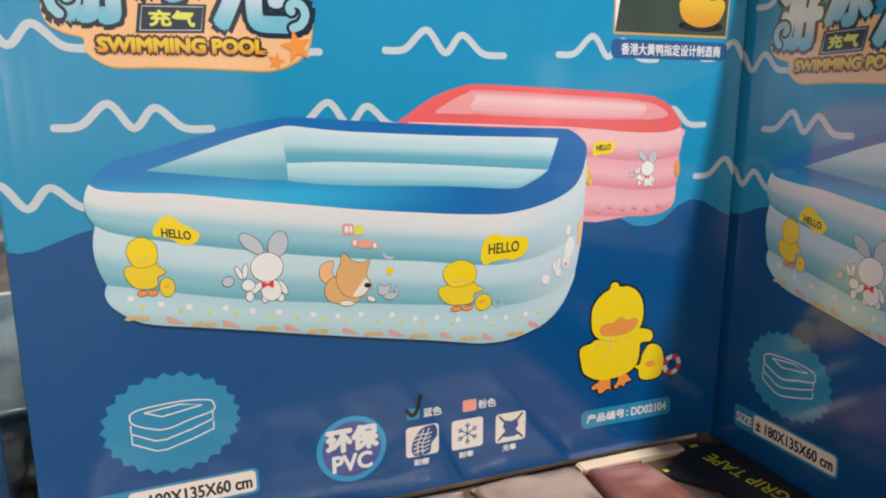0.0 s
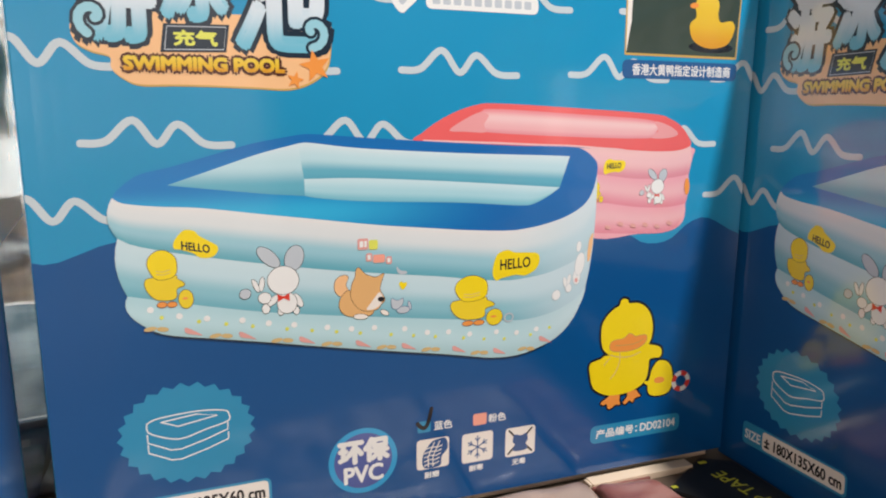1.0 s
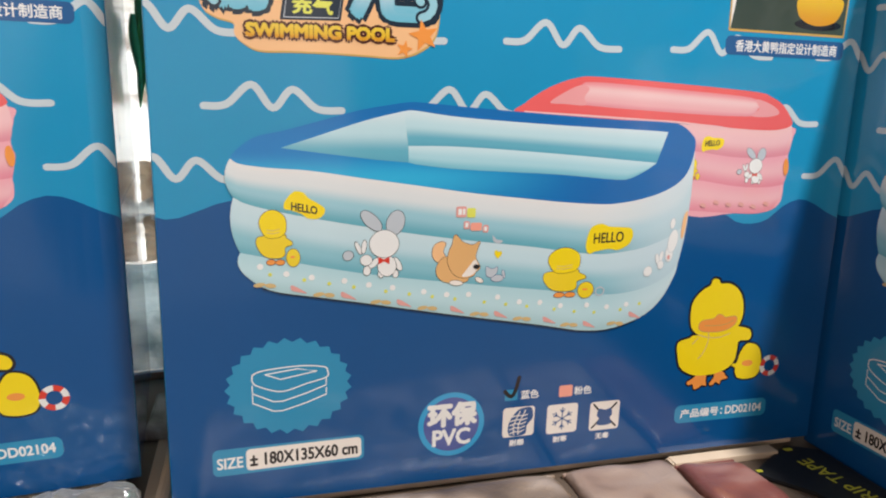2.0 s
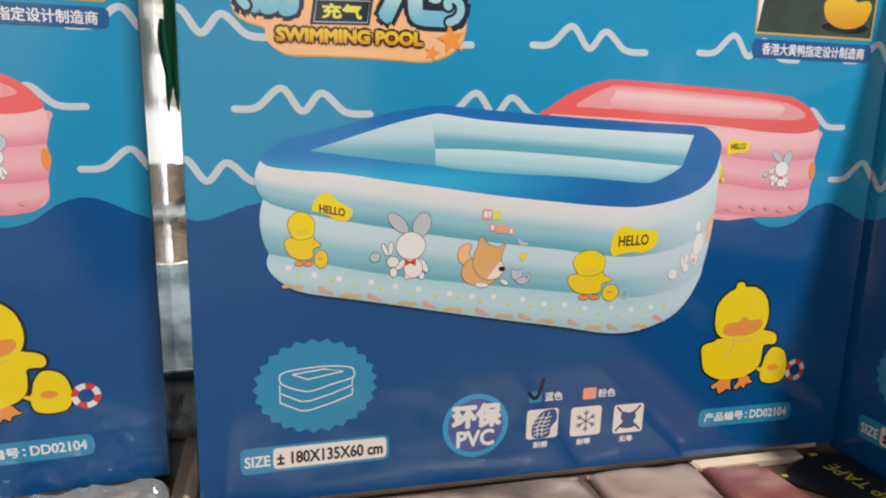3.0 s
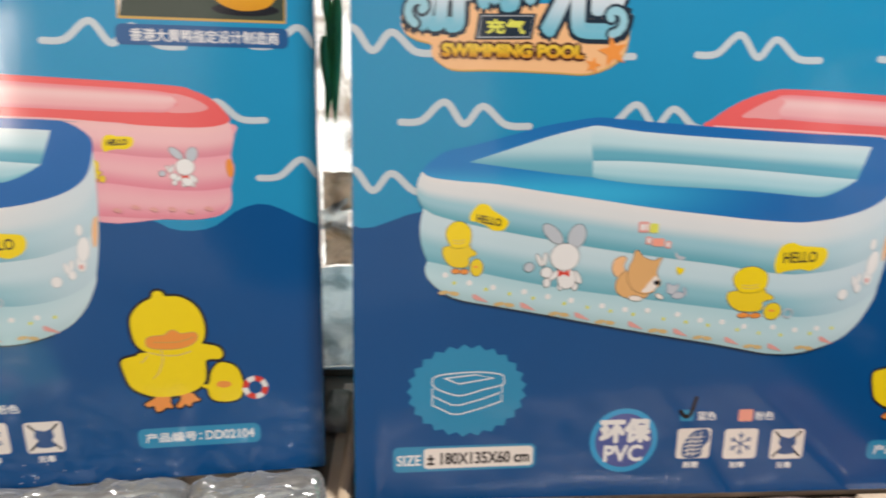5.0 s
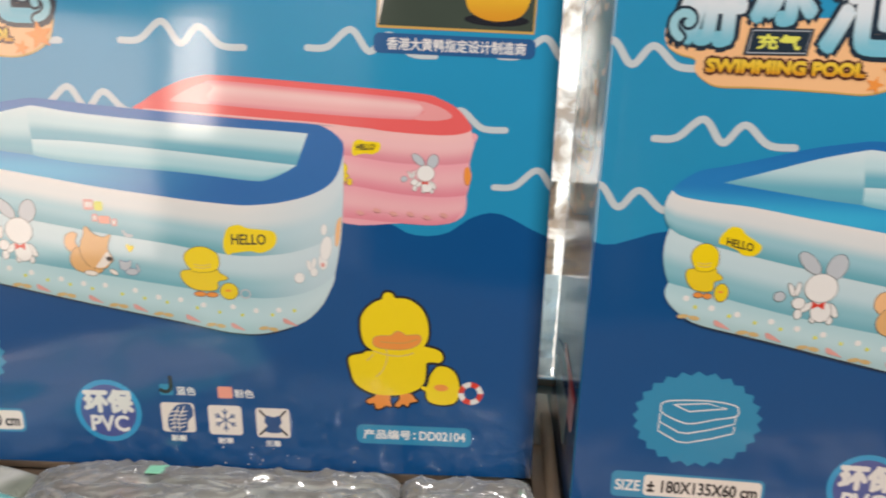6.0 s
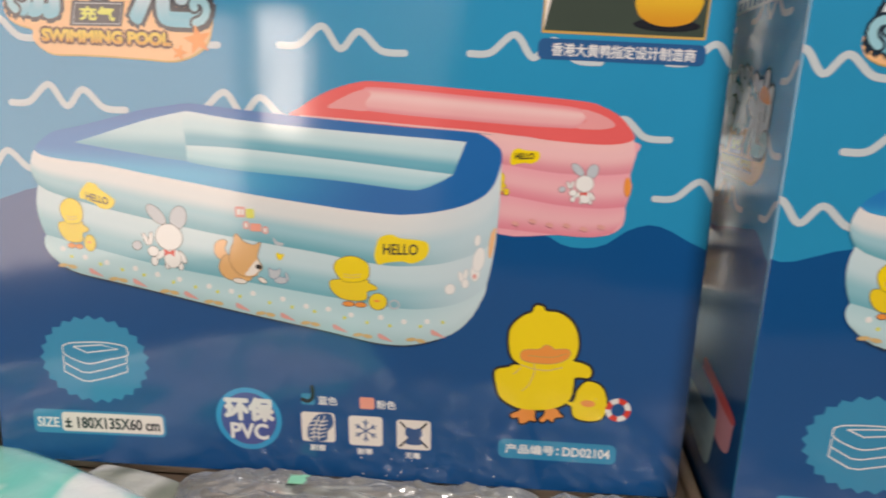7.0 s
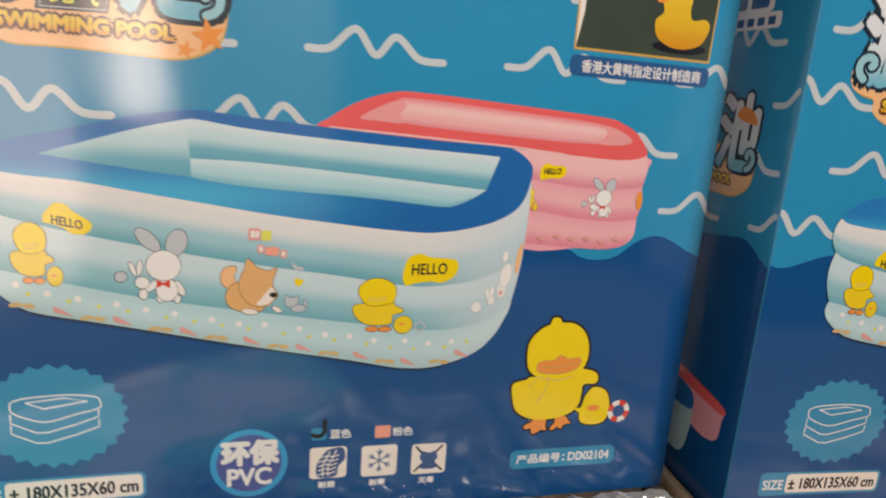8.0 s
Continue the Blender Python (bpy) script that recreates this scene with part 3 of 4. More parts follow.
def pink_pool_picture(sheet):
    root = sheet.fill("pink_pool_picture", [spline([(300, 214), (340, 215), (380.4, 216.4), (382.5, 209.7), (381, 203.3), (380.4, 196), (381.9, 191.2), (379.7, 180), (379.9, 175), (378.6, 168), (371.8, 163), (361, 161.6), (345, 161.8), (305, 164.4)], 5)], P_LOW, None, "printed pink paddling pool with coral rim")
    a, b, c, d = [(290, 217.4), (316, 216.2), (355, 214.1), (371, 214.6), (380.2, 217.6)], [(290, 203), (314, 200.4), (340, 197.2), (365, 197), (380.2, 198.8)], [(290, 186), (316, 183), (342.7, 179), (365, 178), (379.5, 179.6)], [(290, 166), (314, 164), (345, 161.7), (363, 161.3), (374, 164.1)]
    sheet.band("pool_ring", c, d, P_LOW, root, (0, 1.6))
    sheet.band("pool_ring", b, c, P_LOW, root, (0, 1.4))
    sheet.band("pool_ring", a, b, P_TOP, root, (0, 1.6))
    sheet.fill("pool_rim", [spline([(195.4, 221.4), (197.9, 227), (212.1, 235.8), (228.4, 241.5), (243.5, 242.6), (293, 240.5), (349.9, 237.3), (362.6, 234.5), (371.7, 229.9), (378.3, 222.9), (380.2, 217.6), (370.5, 214.5), (353.1, 214.2), (332.6, 215.4), (316.5, 217), (250, 219)], 6)], PINK_RIM, root)
    sheet.band("pool_inner_wall", [(219, 231), (230.7, 237.3), (240, 239.6), (293.4, 237), (345, 234), (355.3, 230.4)], [(219, 228), (254.7, 225.3), (315.6, 222.7), (340, 222.3), (349.8, 222.8), (354, 228)], P_IN, root)
    sheet.fill("pool_inner_wall", [spline([(213, 227.6), (220, 232.6), (231, 237.6), (237, 236), (234, 231), (235, 226.6), (222, 227)], 4)], PINK_SHADE, root)
    sheet.fill("pool_inner_wall", [spline([(351, 232.6), (358, 231.6), (366, 228.4), (369.5, 224.6), (362, 222.4), (349, 222.6), (354, 227)], 4)], PINK_SHADE, root)
    sheet.stroke("rim_shine", [spline([(198, 222.2), (237, 220.7), (274, 219.0), (294, 218.2), (316, 216.4), (333, 214.8)], 6, False)], 1.1, P_TOP, root)
    hello_tag(sheet, root, 322.6, 205.4, 16, 6)
    white_shapes(sheet, root, 356.3, 191.8, .6)
    yellow_shapes(sheet, root, 309.6, 193.4, .42, .42, False)
    sheet.fills("coral_blot", [ellipse(320 + 9.5 * k, 167.5 + (k % 2) * 1.6 - 1.6 * (k > 2), 2.4, 1.3, -20, 10) for k in range(6)], PALE_RED, root)
    sheet.fill("orange_patch", [ellipse(379.6, 191, 2, 5.5, 5)], ORANGE, root)


def glyph_logo(sheet, x, y, k, stars=True):
    """The big lettered title on its peach cloud, k times its size on the front, from the cloud's lower left."""
    def m(px, py):
        return (x + (px - 26.7) * k, y + (py - 249) * k)
    cloud = [m(*p) for p in ((26.7, 277.2), (28, 269.4), (34.2, 265.3), (42.3, 262.9), (42.8, 257.5), (47.5, 253.1), (55, 250.1), (70.9, 250.2), (89.2, 250), (108.2, 249.4), (125.8, 249), (138.1, 253.1), (145.5, 260.2), (147.8, 272.1), (147.5, 281), (128, 286), (100, 284), (60, 286), (32, 284))]
    root = sheet.fill("title_print", [[(p[0] + .5 * k, p[1] - .9 * k) for p in spline(cloud, 6)]], GOLD, None, "printed title in pale blue letters on peach cloud")
    sheet.fill("title_cloud", [spline(cloud, 6)], PEACH, root)
    glyphs = (("\u6e38", 28.5, 268.8, 64.5, 322), ("\u6cf3", 65, 279.5, 98, 326), ("\u6c60", 98.5, 266.8, 147.5, 321))
    for ch, a, b, c, d in glyphs:
        sheet.text("title_shadow", ch, *m(a + 2, b + 2), *m(c - 2, d - 2), SLATE, root, 4.6 * k)
    for ch, a, b, c, d in glyphs:
        sheet.text("title_glyph", ch, *m(a + 2, b + 2), *m(c - 2, d - 2), GLYPH, root, 2.1 * k, True)

    def curl(cx, cy, r, a0, s):
        return [m(cx + s * (r * (1 - .16 * j / 2)) * math.cos(a0 + .45 * j), cy + (r * (1 - .16 * j / 2)) * math.sin(a0 + .45 * j)) for j in range(12)]
    for w, mt in ((7.2, SLATE), (4.2, PALE_CYAN)):
        sheet.strokes("title_curl", [curl(36.5, 280.5, 8.0, -1.2, -1), curl(138.6, 277.5, 8.2, -1.6, 1)], w * k, mt, root)
    sheet.fill("title_plate", [[m(65, 265.4), m(95.6, 266), m(97.6, 279), m(67, 278.6)]], SLATE, root)
    sheet.stroke("title_plate_line", [[m(67, 266.6), m(94.4, 267.2), m(96, 277.8), m(68.6, 277.4), m(67, 266.6)]], .45 * k, TOON_GREY, root)
    sheet.text("title_writing", "\u5145\u6c14", *m(71.5, 268.8), *m(91.4, 275.6), LIME, root, .35 * k)
    for wd, mt, e in ((1.9 * k, DARK_BROWN, 0), (.55 * k, AMBER, 0)):
        sheet.text("title_writing", "SWIMMING POOL", *m(48.6 - e, 257.0 - e), *m(123.4 + e, 263.0 + e), mt, root, wd, mt is AMBER)
    if stars:
        for cx, cy, r, t in ((139.5, 260.4, 8.4, 12), (129, 253.3, 4.6, -14)):
            star = [m(cx + (r if j % 2 == 0 else r * .42) * math.cos(radians(t + 90 + 36 * j)), cy + (r if j % 2 == 0 else r * .42) * math.sin(radians(t + 90 + 36 * j))) for j in range(10)]
            sheet.fill("starfish_mark", [star], ORANGE, root)


def front_print(root, rng):
    s = Sheet(root)
    deep_water(s, -6, 436, [(-6, 167.4), (0.6, 166), (10.3, 164.7), (23.7, 169.3), (37.4, 173.7), (80, 180), (200, 178), (300, 172), (335.4, 161.9), (346.6, 156.2), (357.4, 154.5), (370, 156.9), (381.6, 165.6), (393.3, 169.8), (403.5, 167.7), (418.5, 159.8), (428, 156.4), (436, 156)])
    low = [(222.3, 27.0), (222.3, 131.0), (219.8, 329.8), (219.0, 432.0), (186.0, -21.4), (185.0, 394.8)]
    wave_lines(s, -2.5, 430.5, low + [(b, f + 103.8 * k) for b, f in SEA_ROWS if b > 250 for k in range(-1, 5)])
    pink_pool_picture(s)
    pool_picture(s, rng)
    s.lift = 7
    glyph_logo(s, 26.7, 249, 1.0)
    s.lift = 7
    # maker's mark, as plain white shapes
    mark = s.fill("maker_mark", [grown(rounded(201, 292.6, 267, 300.5, 2.5), .8), grown(spline([(180, 302), (181.5, 295), (186.2, 289.5), (190, 292), (195, 297), (197, 304)], 5), .6)], TOON_WHITE, None, "plain white maker's mark")
    s.fills("mark_bar", [rounded(204 + 6.1 * i, 294.3, 208.4 + 6.1 * i, 298.6, .8) for i in range(10)], TOON_GREY, mark)
    s.fill("mark_sweep", [spline([(183.5, 303), (184.5, 296), (187, 293), (190.5, 297), (193, 303)], 5)], TOON_GREY, mark)
    s.lift = 7
    # small photograph with a caption
    photo = s.fill("photo_print", [rounded(326.4, 272.2, 410.4, 336, .8)], GOLD, None, "small framed photo print over a caption bar")
    s.fill("photo_ground", [rounded(327.4, 273.6, 409.4, 335, .5)], GREY_GREEN, photo)
    s.fill("photo_edge", [[(327.4, 273.6), (330.5, 292), (331, 318), (327.4, 312)]], CREAM, photo)
    s.fill("photo_strip", [[(331, 308), (372, 316), (372, 320), (331, 316)]], TOON_GREY, photo)
    s.fill("photo_shade", [ellipse(390, 279, 17, 3.4)], BLACK, photo)
    s.fill("photo_yellow_shape", [spline([(373, 292), (375.5, 283.5), (384, 279), (394, 278.6), (403, 282), (407, 291), (404, 295.5), (396, 294.5), (393.6, 299), (393.6, 306), (388, 312), (380, 311), (376, 304), (377.4, 297)], 5)], AMBER, photo, "", True)
    s.fill("photo_orange_dab", [ellipse(375.4, 303.4, 3.2, 1.7, 8)], ORANGE, photo)
    s.lift = 7
    cap = s.fill("caption_bar", [rounded(325.2, 258.6, 411.6, 269.6, 3.4)], NAVY, None, "navy caption bar with white writing")
    s.text("caption_writing", "\u9999\u6e2f\u5927\u9ec4\u9e2d\u6307\u5b9a\u8bbe\u8ba1\u5236\u9020\u5546", 332.5, 260.7, 406.5, 267.4, WHITE, cap, .12)
    s.lift = 7
    # toothed medallion with the outline of the product
    teeth = [(66 + (34.6 if j % 2 else 31.8) * math.cos(math.pi * j / 25), 69.6 + (28.2 if j % 2 else 25.6) * math.sin(math.pi * j / 25)) for j in range(50)]
    medal = s.fill("medallion_print", [teeth], PILL, None, "teal toothed medallion with a white line drawing")
    lines = [spline([(46.2, 77.4), (52, 79.6), (71, 81), (84.5, 79.6), (87, 77), (86.2, 73.2), (75, 70.2), (64, 67), (57, 67.6), (47, 72.2), (46.2, 77.4)], 5, False)]
    for d in (0, 5.6):
        lines.append([(46, 71.2 - d), (46, 66.8 - d), (57, 61.2 - d), (62, 61 - d), (75, 64.6 - d), (86, 68.6 - d), (86.2, 72.4 - d)])
    lines.append([(53, 77.3), (61.2, 73.9), (81.2, 77.3), (70.6, 79.4), (53, 77.3)])
    s.stroke("medallion_line", [[Vector(p) for p in l] for l in lines], .7, TOON_WHITE, medal)
    s.lift = 7
    # size plate
    size = s.fill("size_plate", [rounded(23.6, 20.6, 107.2, 36.0, 3.2)], PILL, None, "size plate with dark figures on cream")
    s.fill("size_field", [rounded(41.2, 22.2, 105.6, 34.6, 2.4)], CREAM, size)
    s.text("size_word", "SIZE", 26, 24.6, 39.4, 30.8, TOON_WHITE, size, .2)
    s.text("size_writing", "\u00b1 180X135X60 cm", 43.4, 24.6, 103.2, 31.6, BLACK, size, .3)
    s.lift = 7
    # round badge
    badge = s.fill("round_badge", [ellipse(160.8, 36.4, 20.9, 20.6, 0, 48)], BADGE, None, "round blue badge with white lettering")
    s.fill("badge_field", [ellipse(160.8, 36.4, 17.6, 17.4, 0, 40)], PURPLE, badge)
    s.text("badge_word", "\u73af\u4fdd", 146.4, 35.6, 176.2, 49.8, WHITE, badge, 1.0)
    s.text("badge_word", "PVC", 149.2, 23.0, 172.4, 33.0, TOON_WHITE, badge, .5)
    s.lift = 7
    # colour choices, one of them ticked by hand
    blue = s.fill("colour_square", [rounded(194.6, 48, 203, 55.4, 1.2)], PILL, None, "pale blue colour square with its word")
    s.text("colour_word", "\u84dd\u8272", 205.4, 48.6, 217, 54.0, TOON_WHITE, blue, .15)
    pink = s.fill("colour_square", [rounded(231, 47.2, 240.2, 55, 1.2)], SALMON, None, "salmon colour square with its word")
    s.text("colour_word", "\u7c89\u8272", 241.6, 47.9, 253.4, 53.4, TOON_WHITE, pink, .15)
    s.lift = 7
    # three square pictograms
    words = ("\u8010\u78e8", "\u8010\u5bd2", "\u65e0\u6bd2")
    for i, x in enumerate((194, 223.8, 253.8)):
        y = 23.4 - .9 * i
        s.lift = 7
        icon = s.fill("pictogram", [rounded(x, y, x + 21.2, y + 19.8, 2.2)], CREAM, None, "cream square pictogram with dark blue drawing")
        if i == 0:
            s.fill("tread_ground", [spline([(x + 5, y + 1.0), (x + 4, y + 9), (x + 9, y + 17), (x + 14, y + 19), (x + 19, y + 18.6), (x + 20.2, y + 12), (x + 16.4, y + 7), (x + 15, y + 1)], 5)], ICON, icon)
            s.stroke("tread_line", [[(x + 7.6, y + 1.4), (x + 7.4, y + 8), (x + 11.4, y + 17)], [(x + 10.6, y + 1.4), (x + 10.6, y + 8), (x + 15, y + 17.4)]] + [[(x + 5, y + 2.4 + 2.7 * j), (x + 8 + .4 * j, y + 3.4 + 2.7 * j), (x + 11.4 + .6 * j, y + 2.8 + 2.7 * j), (x + 14.4 + .5 * j, y + 4 + 2.6 * j)] for j in range(5)], .7, CREAM, icon)
        elif i == 1:
            arms = []
            for j in range(6):
                a = radians(60 * j + 30)
                c, q = Vector((x + 10.6, y + 9.9)), Vector((math.cos(a), math.sin(a)))
                arms.append([c, c + q * 7.4])
                for b in (.6, -.6):
                    r = Vector((math.cos(a + b), math.sin(a + b)))
                    arms.append([c + q * 4, c + q * 4 + r * 2.6])
            s.stroke("snow_star", arms, .75, ICON, icon)
        else:
            s.stroke("cross_bar", [[(x + 2.2, y + 2), (x + 8, y + 8)], [(x + 19, y + 2), (x + 13, y + 8)], [(x + 2.6, y + 18), (x + 8, y + 12)], [(x + 18.6, y + 18), (x + 13, y + 12)]], 1.3, BLACK, icon)
            s.fill("cross_block", [spline([(x + 5.4, y + 4.4), (x + 8, y + 3.2), (x + 13.4, y + 3.2), (x + 16, y + 4.4), (x + 14.6, y + 8), (x + 16, y + 10.2), (x + 14.8, y + 14.8), (x + 11, y + 13.8), (x + 6.4, y + 14.8), (x + 5.2, y + 10.2), (x + 6.8, y + 8)], 4)], ICON, icon)
        s.text("pictogram_word", words[i], x + 5.2, y - 6.0, x + 14.6, y - 2.0, TOON_WHITE, icon, .15)
    s.lift = 7
    # plain yellow figure, a small one and a life ring
    body = spline([(328.8, 82), (323.8, 81.4), (321, 79.7), (314.5, 78.1), (312.8, 75), (314, 68), (316, 61.4), (320, 57.2), (327.5, 53.7), (336.1, 52.8), (345.9, 53.8), (354.1, 57.1), (358.3, 62), (359.3, 69), (359.6, 74.4), (363.1, 75.4), (367.3, 75.2), (369.3, 77.8), (368.3, 81.6), (364.8, 83.8), (358.8, 85.3), (348, 88), (334, 88)], 5)
    head = spline([(320.3, 98.2), (320.9, 103.8), (323.8, 108.6), (328.4, 112.7), (332.8, 114.9), (334, 118.2), (336.3, 119.2), (339.2, 118.2), (340.7, 115.8), (347.4, 115.3), (353.5, 112.1), (357.9, 106.7), (360.2, 99.6), (360.4, 91.9), (358, 85.6), (352.2, 80.9), (344, 78.6), (335.4, 79.1), (328.8, 81.1), (323.3, 85.3), (321, 90.6)], 5)
    feet = [spline([(330, 54), (328.4, 51.9), (323.4, 49), (324.8, 46.9), (327.8, 47.3), (329.2, 43.7), (332.3, 44.2), (334.9, 45.9), (338.3, 45.6), (337.6, 48.9), (337, 54)], 4), spline([(343.8, 54.4), (343.6, 50.6), (340.7, 46.5), (342.8, 45.3), (345.6, 47.4), (348.3, 45.8), (349.8, 48.4), (354.3, 49.5), (352.6, 51.3), (350, 54.4)], 4)]
    small = spline([(366.4, 72.6), (372.3, 72.2), (376.4, 69.3), (378.6, 64.5), (379.7, 57.7), (378.7, 52.5), (375.5, 48.7), (368.5, 47.7), (362, 49.2), (359.8, 52.7), (359.3, 56.2), (356.4, 58), (357.2, 59.5), (359.6, 59.3), (360.9, 61.9), (362.1, 67)], 4)
    fig = s.fill("figure_print", [grown(body, 1.6)], BLACK, None, "plain yellow rounded figure with orange dabs")
    s.fills("figure_outline", [grown(p, 1.6 if p is head else 1.2) for p in (head, small, *feet)], BLACK, fig)
    s.fills("figure_foot", feet, ORANGE, fig)
    s.fill("figure_body", [body], YELLOW, fig)
    s.fill("figure_head", [head], YELLOW, fig)
    wing = [(335.5, 83.2), (336, 77), (333.4, 69.4), (329.5, 64.9)]
    s.stroke("figure_fold", [spline(wing, 6, False), spline([(323.9, 75.4), (326, 77.4), (328, 79.6)], 5, False), spline([(328, 81.6), (335.4, 79.4), (344, 78.8), (352, 81)], 5, False)], .6, OCHRE, fig)
    lip = spline([(327.6, 86.9), (328.3, 90.1), (331.6, 91.4), (337.9, 91.8), (340.4, 93.7), (342.4, 94.7), (345, 93.7), (347.1, 92.2), (350.6, 92.5), (354.9, 92.5), (356.2, 90.2), (354.9, 87.1), (350.3, 84.3), (343.3, 83), (333.4, 83.5), (329, 84.8)], 5)
    s.fill("figure_patch_edge", [grown(lip, .45)], GOLD, fig)
    s.fill("figure_patch", [lip], ORANGE, fig)
    s.stroke("figure_fold", [spline([(332.1, 87.7), (339.9, 87.2), (347, 87.5), (353.8, 89.8)], 6, False)], .55, GOLD, fig)
    s.fill("small_figure", [small], YELLOW, fig)
    s.fill("small_figure_patch", [ellipse(368.6, 58.9, 4.3, 2.2, -3)], ORANGE, fig)
    for j in range(8):
        s.fill("life_ring_piece", [ring(386.3, 55.9, 4.1, 7.4, 45 * j, 45 * j + 45)], RED if j % 2 else WHITE, fig)
        s.lift -= 1
    s.lift = 7
    code = s.fill("code_bar", [rounded(316.6, 20.2, 387.2, 32.8, 4)], PILL, None, "pale teal code bar with white characters")
    s.text("code_writing", "\u4ea7\u54c1\u7f16\u53f7\uff1a", 321, 23.6, 353, 29.6, TOON_WHITE, code, .2)
    s.text("code_writing", "DD02104", 355.6, 23.8, 383.4, 29.4, TOON_WHITE, code, .2)


def side_print(root):
    """The narrow panel: the same sea and waves, a smaller title and two pools. X runs from the front edge backwards as minus."""
    s = Sheet(root, True)
    deep_water(s, -170.4, -0.6, [(-170.4, 170), (-120, 165), (-80, 171), (-49.5, 175), (-30, 178), (-18.7, 174.8), (-8, 168.5), (-0.6, 166)])
    wave_lines(s, -DEPTH, 0)
    glyph_logo(s, -139, 201.5, .9, False)
    s.fill("orange_mark", [spline([(-56, 254), (-49, 258), (-39, 254), (-34.4, 247.5), (-44, 248), (-53, 250)], 5)], ORANGE)
    mark = s.fill("maker_mark", [rounded(-140, 304.5, -30, 314, 3), rounded(-110, 314, -39, 336, 4)], TOON_WHITE, None, "plain white maker's mark")
    s.fills("mark_bar", [rounded(-136 + 10.4 * i, 306.5, -129 + 10.4 * i, 311.5, 1) for i in range(10)], NAVY, mark)
    s.fills("mark_bar", [rounded(-106 + 22 * i, 317, -88 + 22 * i, 333, 2) for i in range(3)], NAVY, mark)
    p = s.fill("pink_pool_picture", [spline([(-90, 77), (-60, 75), (-18, 69.5), (-15.5, 60), (-20, 44.5), (-46, 42), (-90, 54)], 5)], P_LOW, None, "small printed pink paddling pool")
    s.fill("pool_rim", [spline([(-90, 78), (-60, 75.5), (-17, 70), (-19, 64), (-60, 67), (-90, 69)], 5)], PINK_RIM, p)
    b = s.fill("pool_picture", [spline([(-152, 58), (-100, 64), (-54, 62), (-48, 53), (-48.5, 36), (-55, 18.5), (-75, 16.5), (-120, 24), (-150, 34)], 5)], RING_LOW, None, "small printed blue paddling pool")
    s.fill("pool_rim", [spline([(-152, 60), (-110, 68), (-58, 66), (-48, 55), (-60, 50), (-110, 50), (-150, 54)], 5)], RIM, b)


def carton_body(root):
    """The box itself, its front swollen, and the tuck flap across its top."""
    W, T, D = WIDE / 1000, TALL / 1000, DEPTH / 1000
    bm = block(bmesh.new(), 0, W, 0, D, 0, T, 0.0012)
    for axis, size in ((0, W), (2, T)):
        for k in range(1, int(size / .008)):
            at_, no = [0, 0, 0], [0, 0, 0]
            at_[axis], no[axis] = k * .008, 1
            geom = [f for f in bm.faces if f.normal.y < -.9]
            geom += list({e for f in geom for e in f.edges}) + list({v for f in geom for v in f.verts})
            bmesh.ops.bisect_plane(bm, geom=geom, dist=1e-6, plane_co=at_, plane_no=no)
            bm.normal_update()
    for v in bm.verts:
        if v.co.y < .0006:
            v.co.y -= swell(v.co.x * 1000 - 4, v.co.z * 1000 - 2.5)
    part("carton_body", bm, TEAL, root, "teal laminated cardboard box")
    box_obj("deep_water_print", W, W + .0002, .0014, D - .0014, .0014, .168, DEEP, root)
    box_obj("top_flap", .004, W - .004, .002, D - .004, T, T + .0012, TEAL, root, .0004)


def tick_mark(root, line):
    s = Sheet(root)
    s.lift = 12
    s.stroke("marker_tick", [spline(line, 6, False)], 2.5, MARKER, None, "hand-drawn black marker tick")


def corner(x, y, z, roll, yaw):
    """The pose of a carton from the middle of its print."""
    return pose(x, y, DESK + z, 0, roll, yaw) @ pose(-0.238, 0, 0)


tall_tick = thing("printed_carton", corner(0, 0, .007, 0, 0), "upright glossy blue carton with a tall marker tick", "carton", "paddling pool cartons")
carton_body(tall_tick)
front_print(tall_tick, random.Random(1))
short_tick = copy_thing(tall_tick, corner(-0.4563, 0.0199, .009, -.40, 5.34))
turned = copy_thing(tall_tick, corner(0.2006, -0.2310, 0, .1, -90.3))
tagged(short_tick, "upright glossy blue carton with a short marker tick")
tagged(turned, "upright glossy blue carton turned square to its neighbour")
tick_mark(tall_tick, [(194.6, 54.4), (197, 51.6), (199.4, 51.2), (201.4, 54.6), (203.4, 63)])
tick_mark(short_tick, [(195.4, 51.4), (198.6, 50.4), (201.6, 52.6), (202, 57.8), (201.8, 60)])
tick_mark(turned, [(194.8, 53.6), (198, 51), (200.6, 52.4), (202.6, 60.6)])
side_print(tall_tick)
# Small white specks scattered along this carton's lower front.
flecks, chance = Sheet(short_tick), random.Random(5)
flecks.lift = 14
flecks.fills("white_speck", [ellipse(chance.gauss(262, 26), chance.uniform(3, 17), chance.uniform(.25, .8), chance.uniform(.2, .5), chance.uniform(0, 90), 7) for k in range(11)], TOON_WHITE)


# ---- goods lying on the table ----
def wrinkle(p, s):
    """Creased film: ridges of folded noise."""
    w = .006 * noise.noise(p * 60)
    a = noise.noise(Vector((p.x * s * .45 + p.y * s * .3 + w * s, p.y * s, 3.1)))
    b = noise.noise(Vector((p.x * s * .9 + 7 - p.y * s, p.y * s * 1.9 + w * s, 9.4)))
    return (1 - abs(a) * 2) * .6 + (1 - abs(b) * 2) * .4


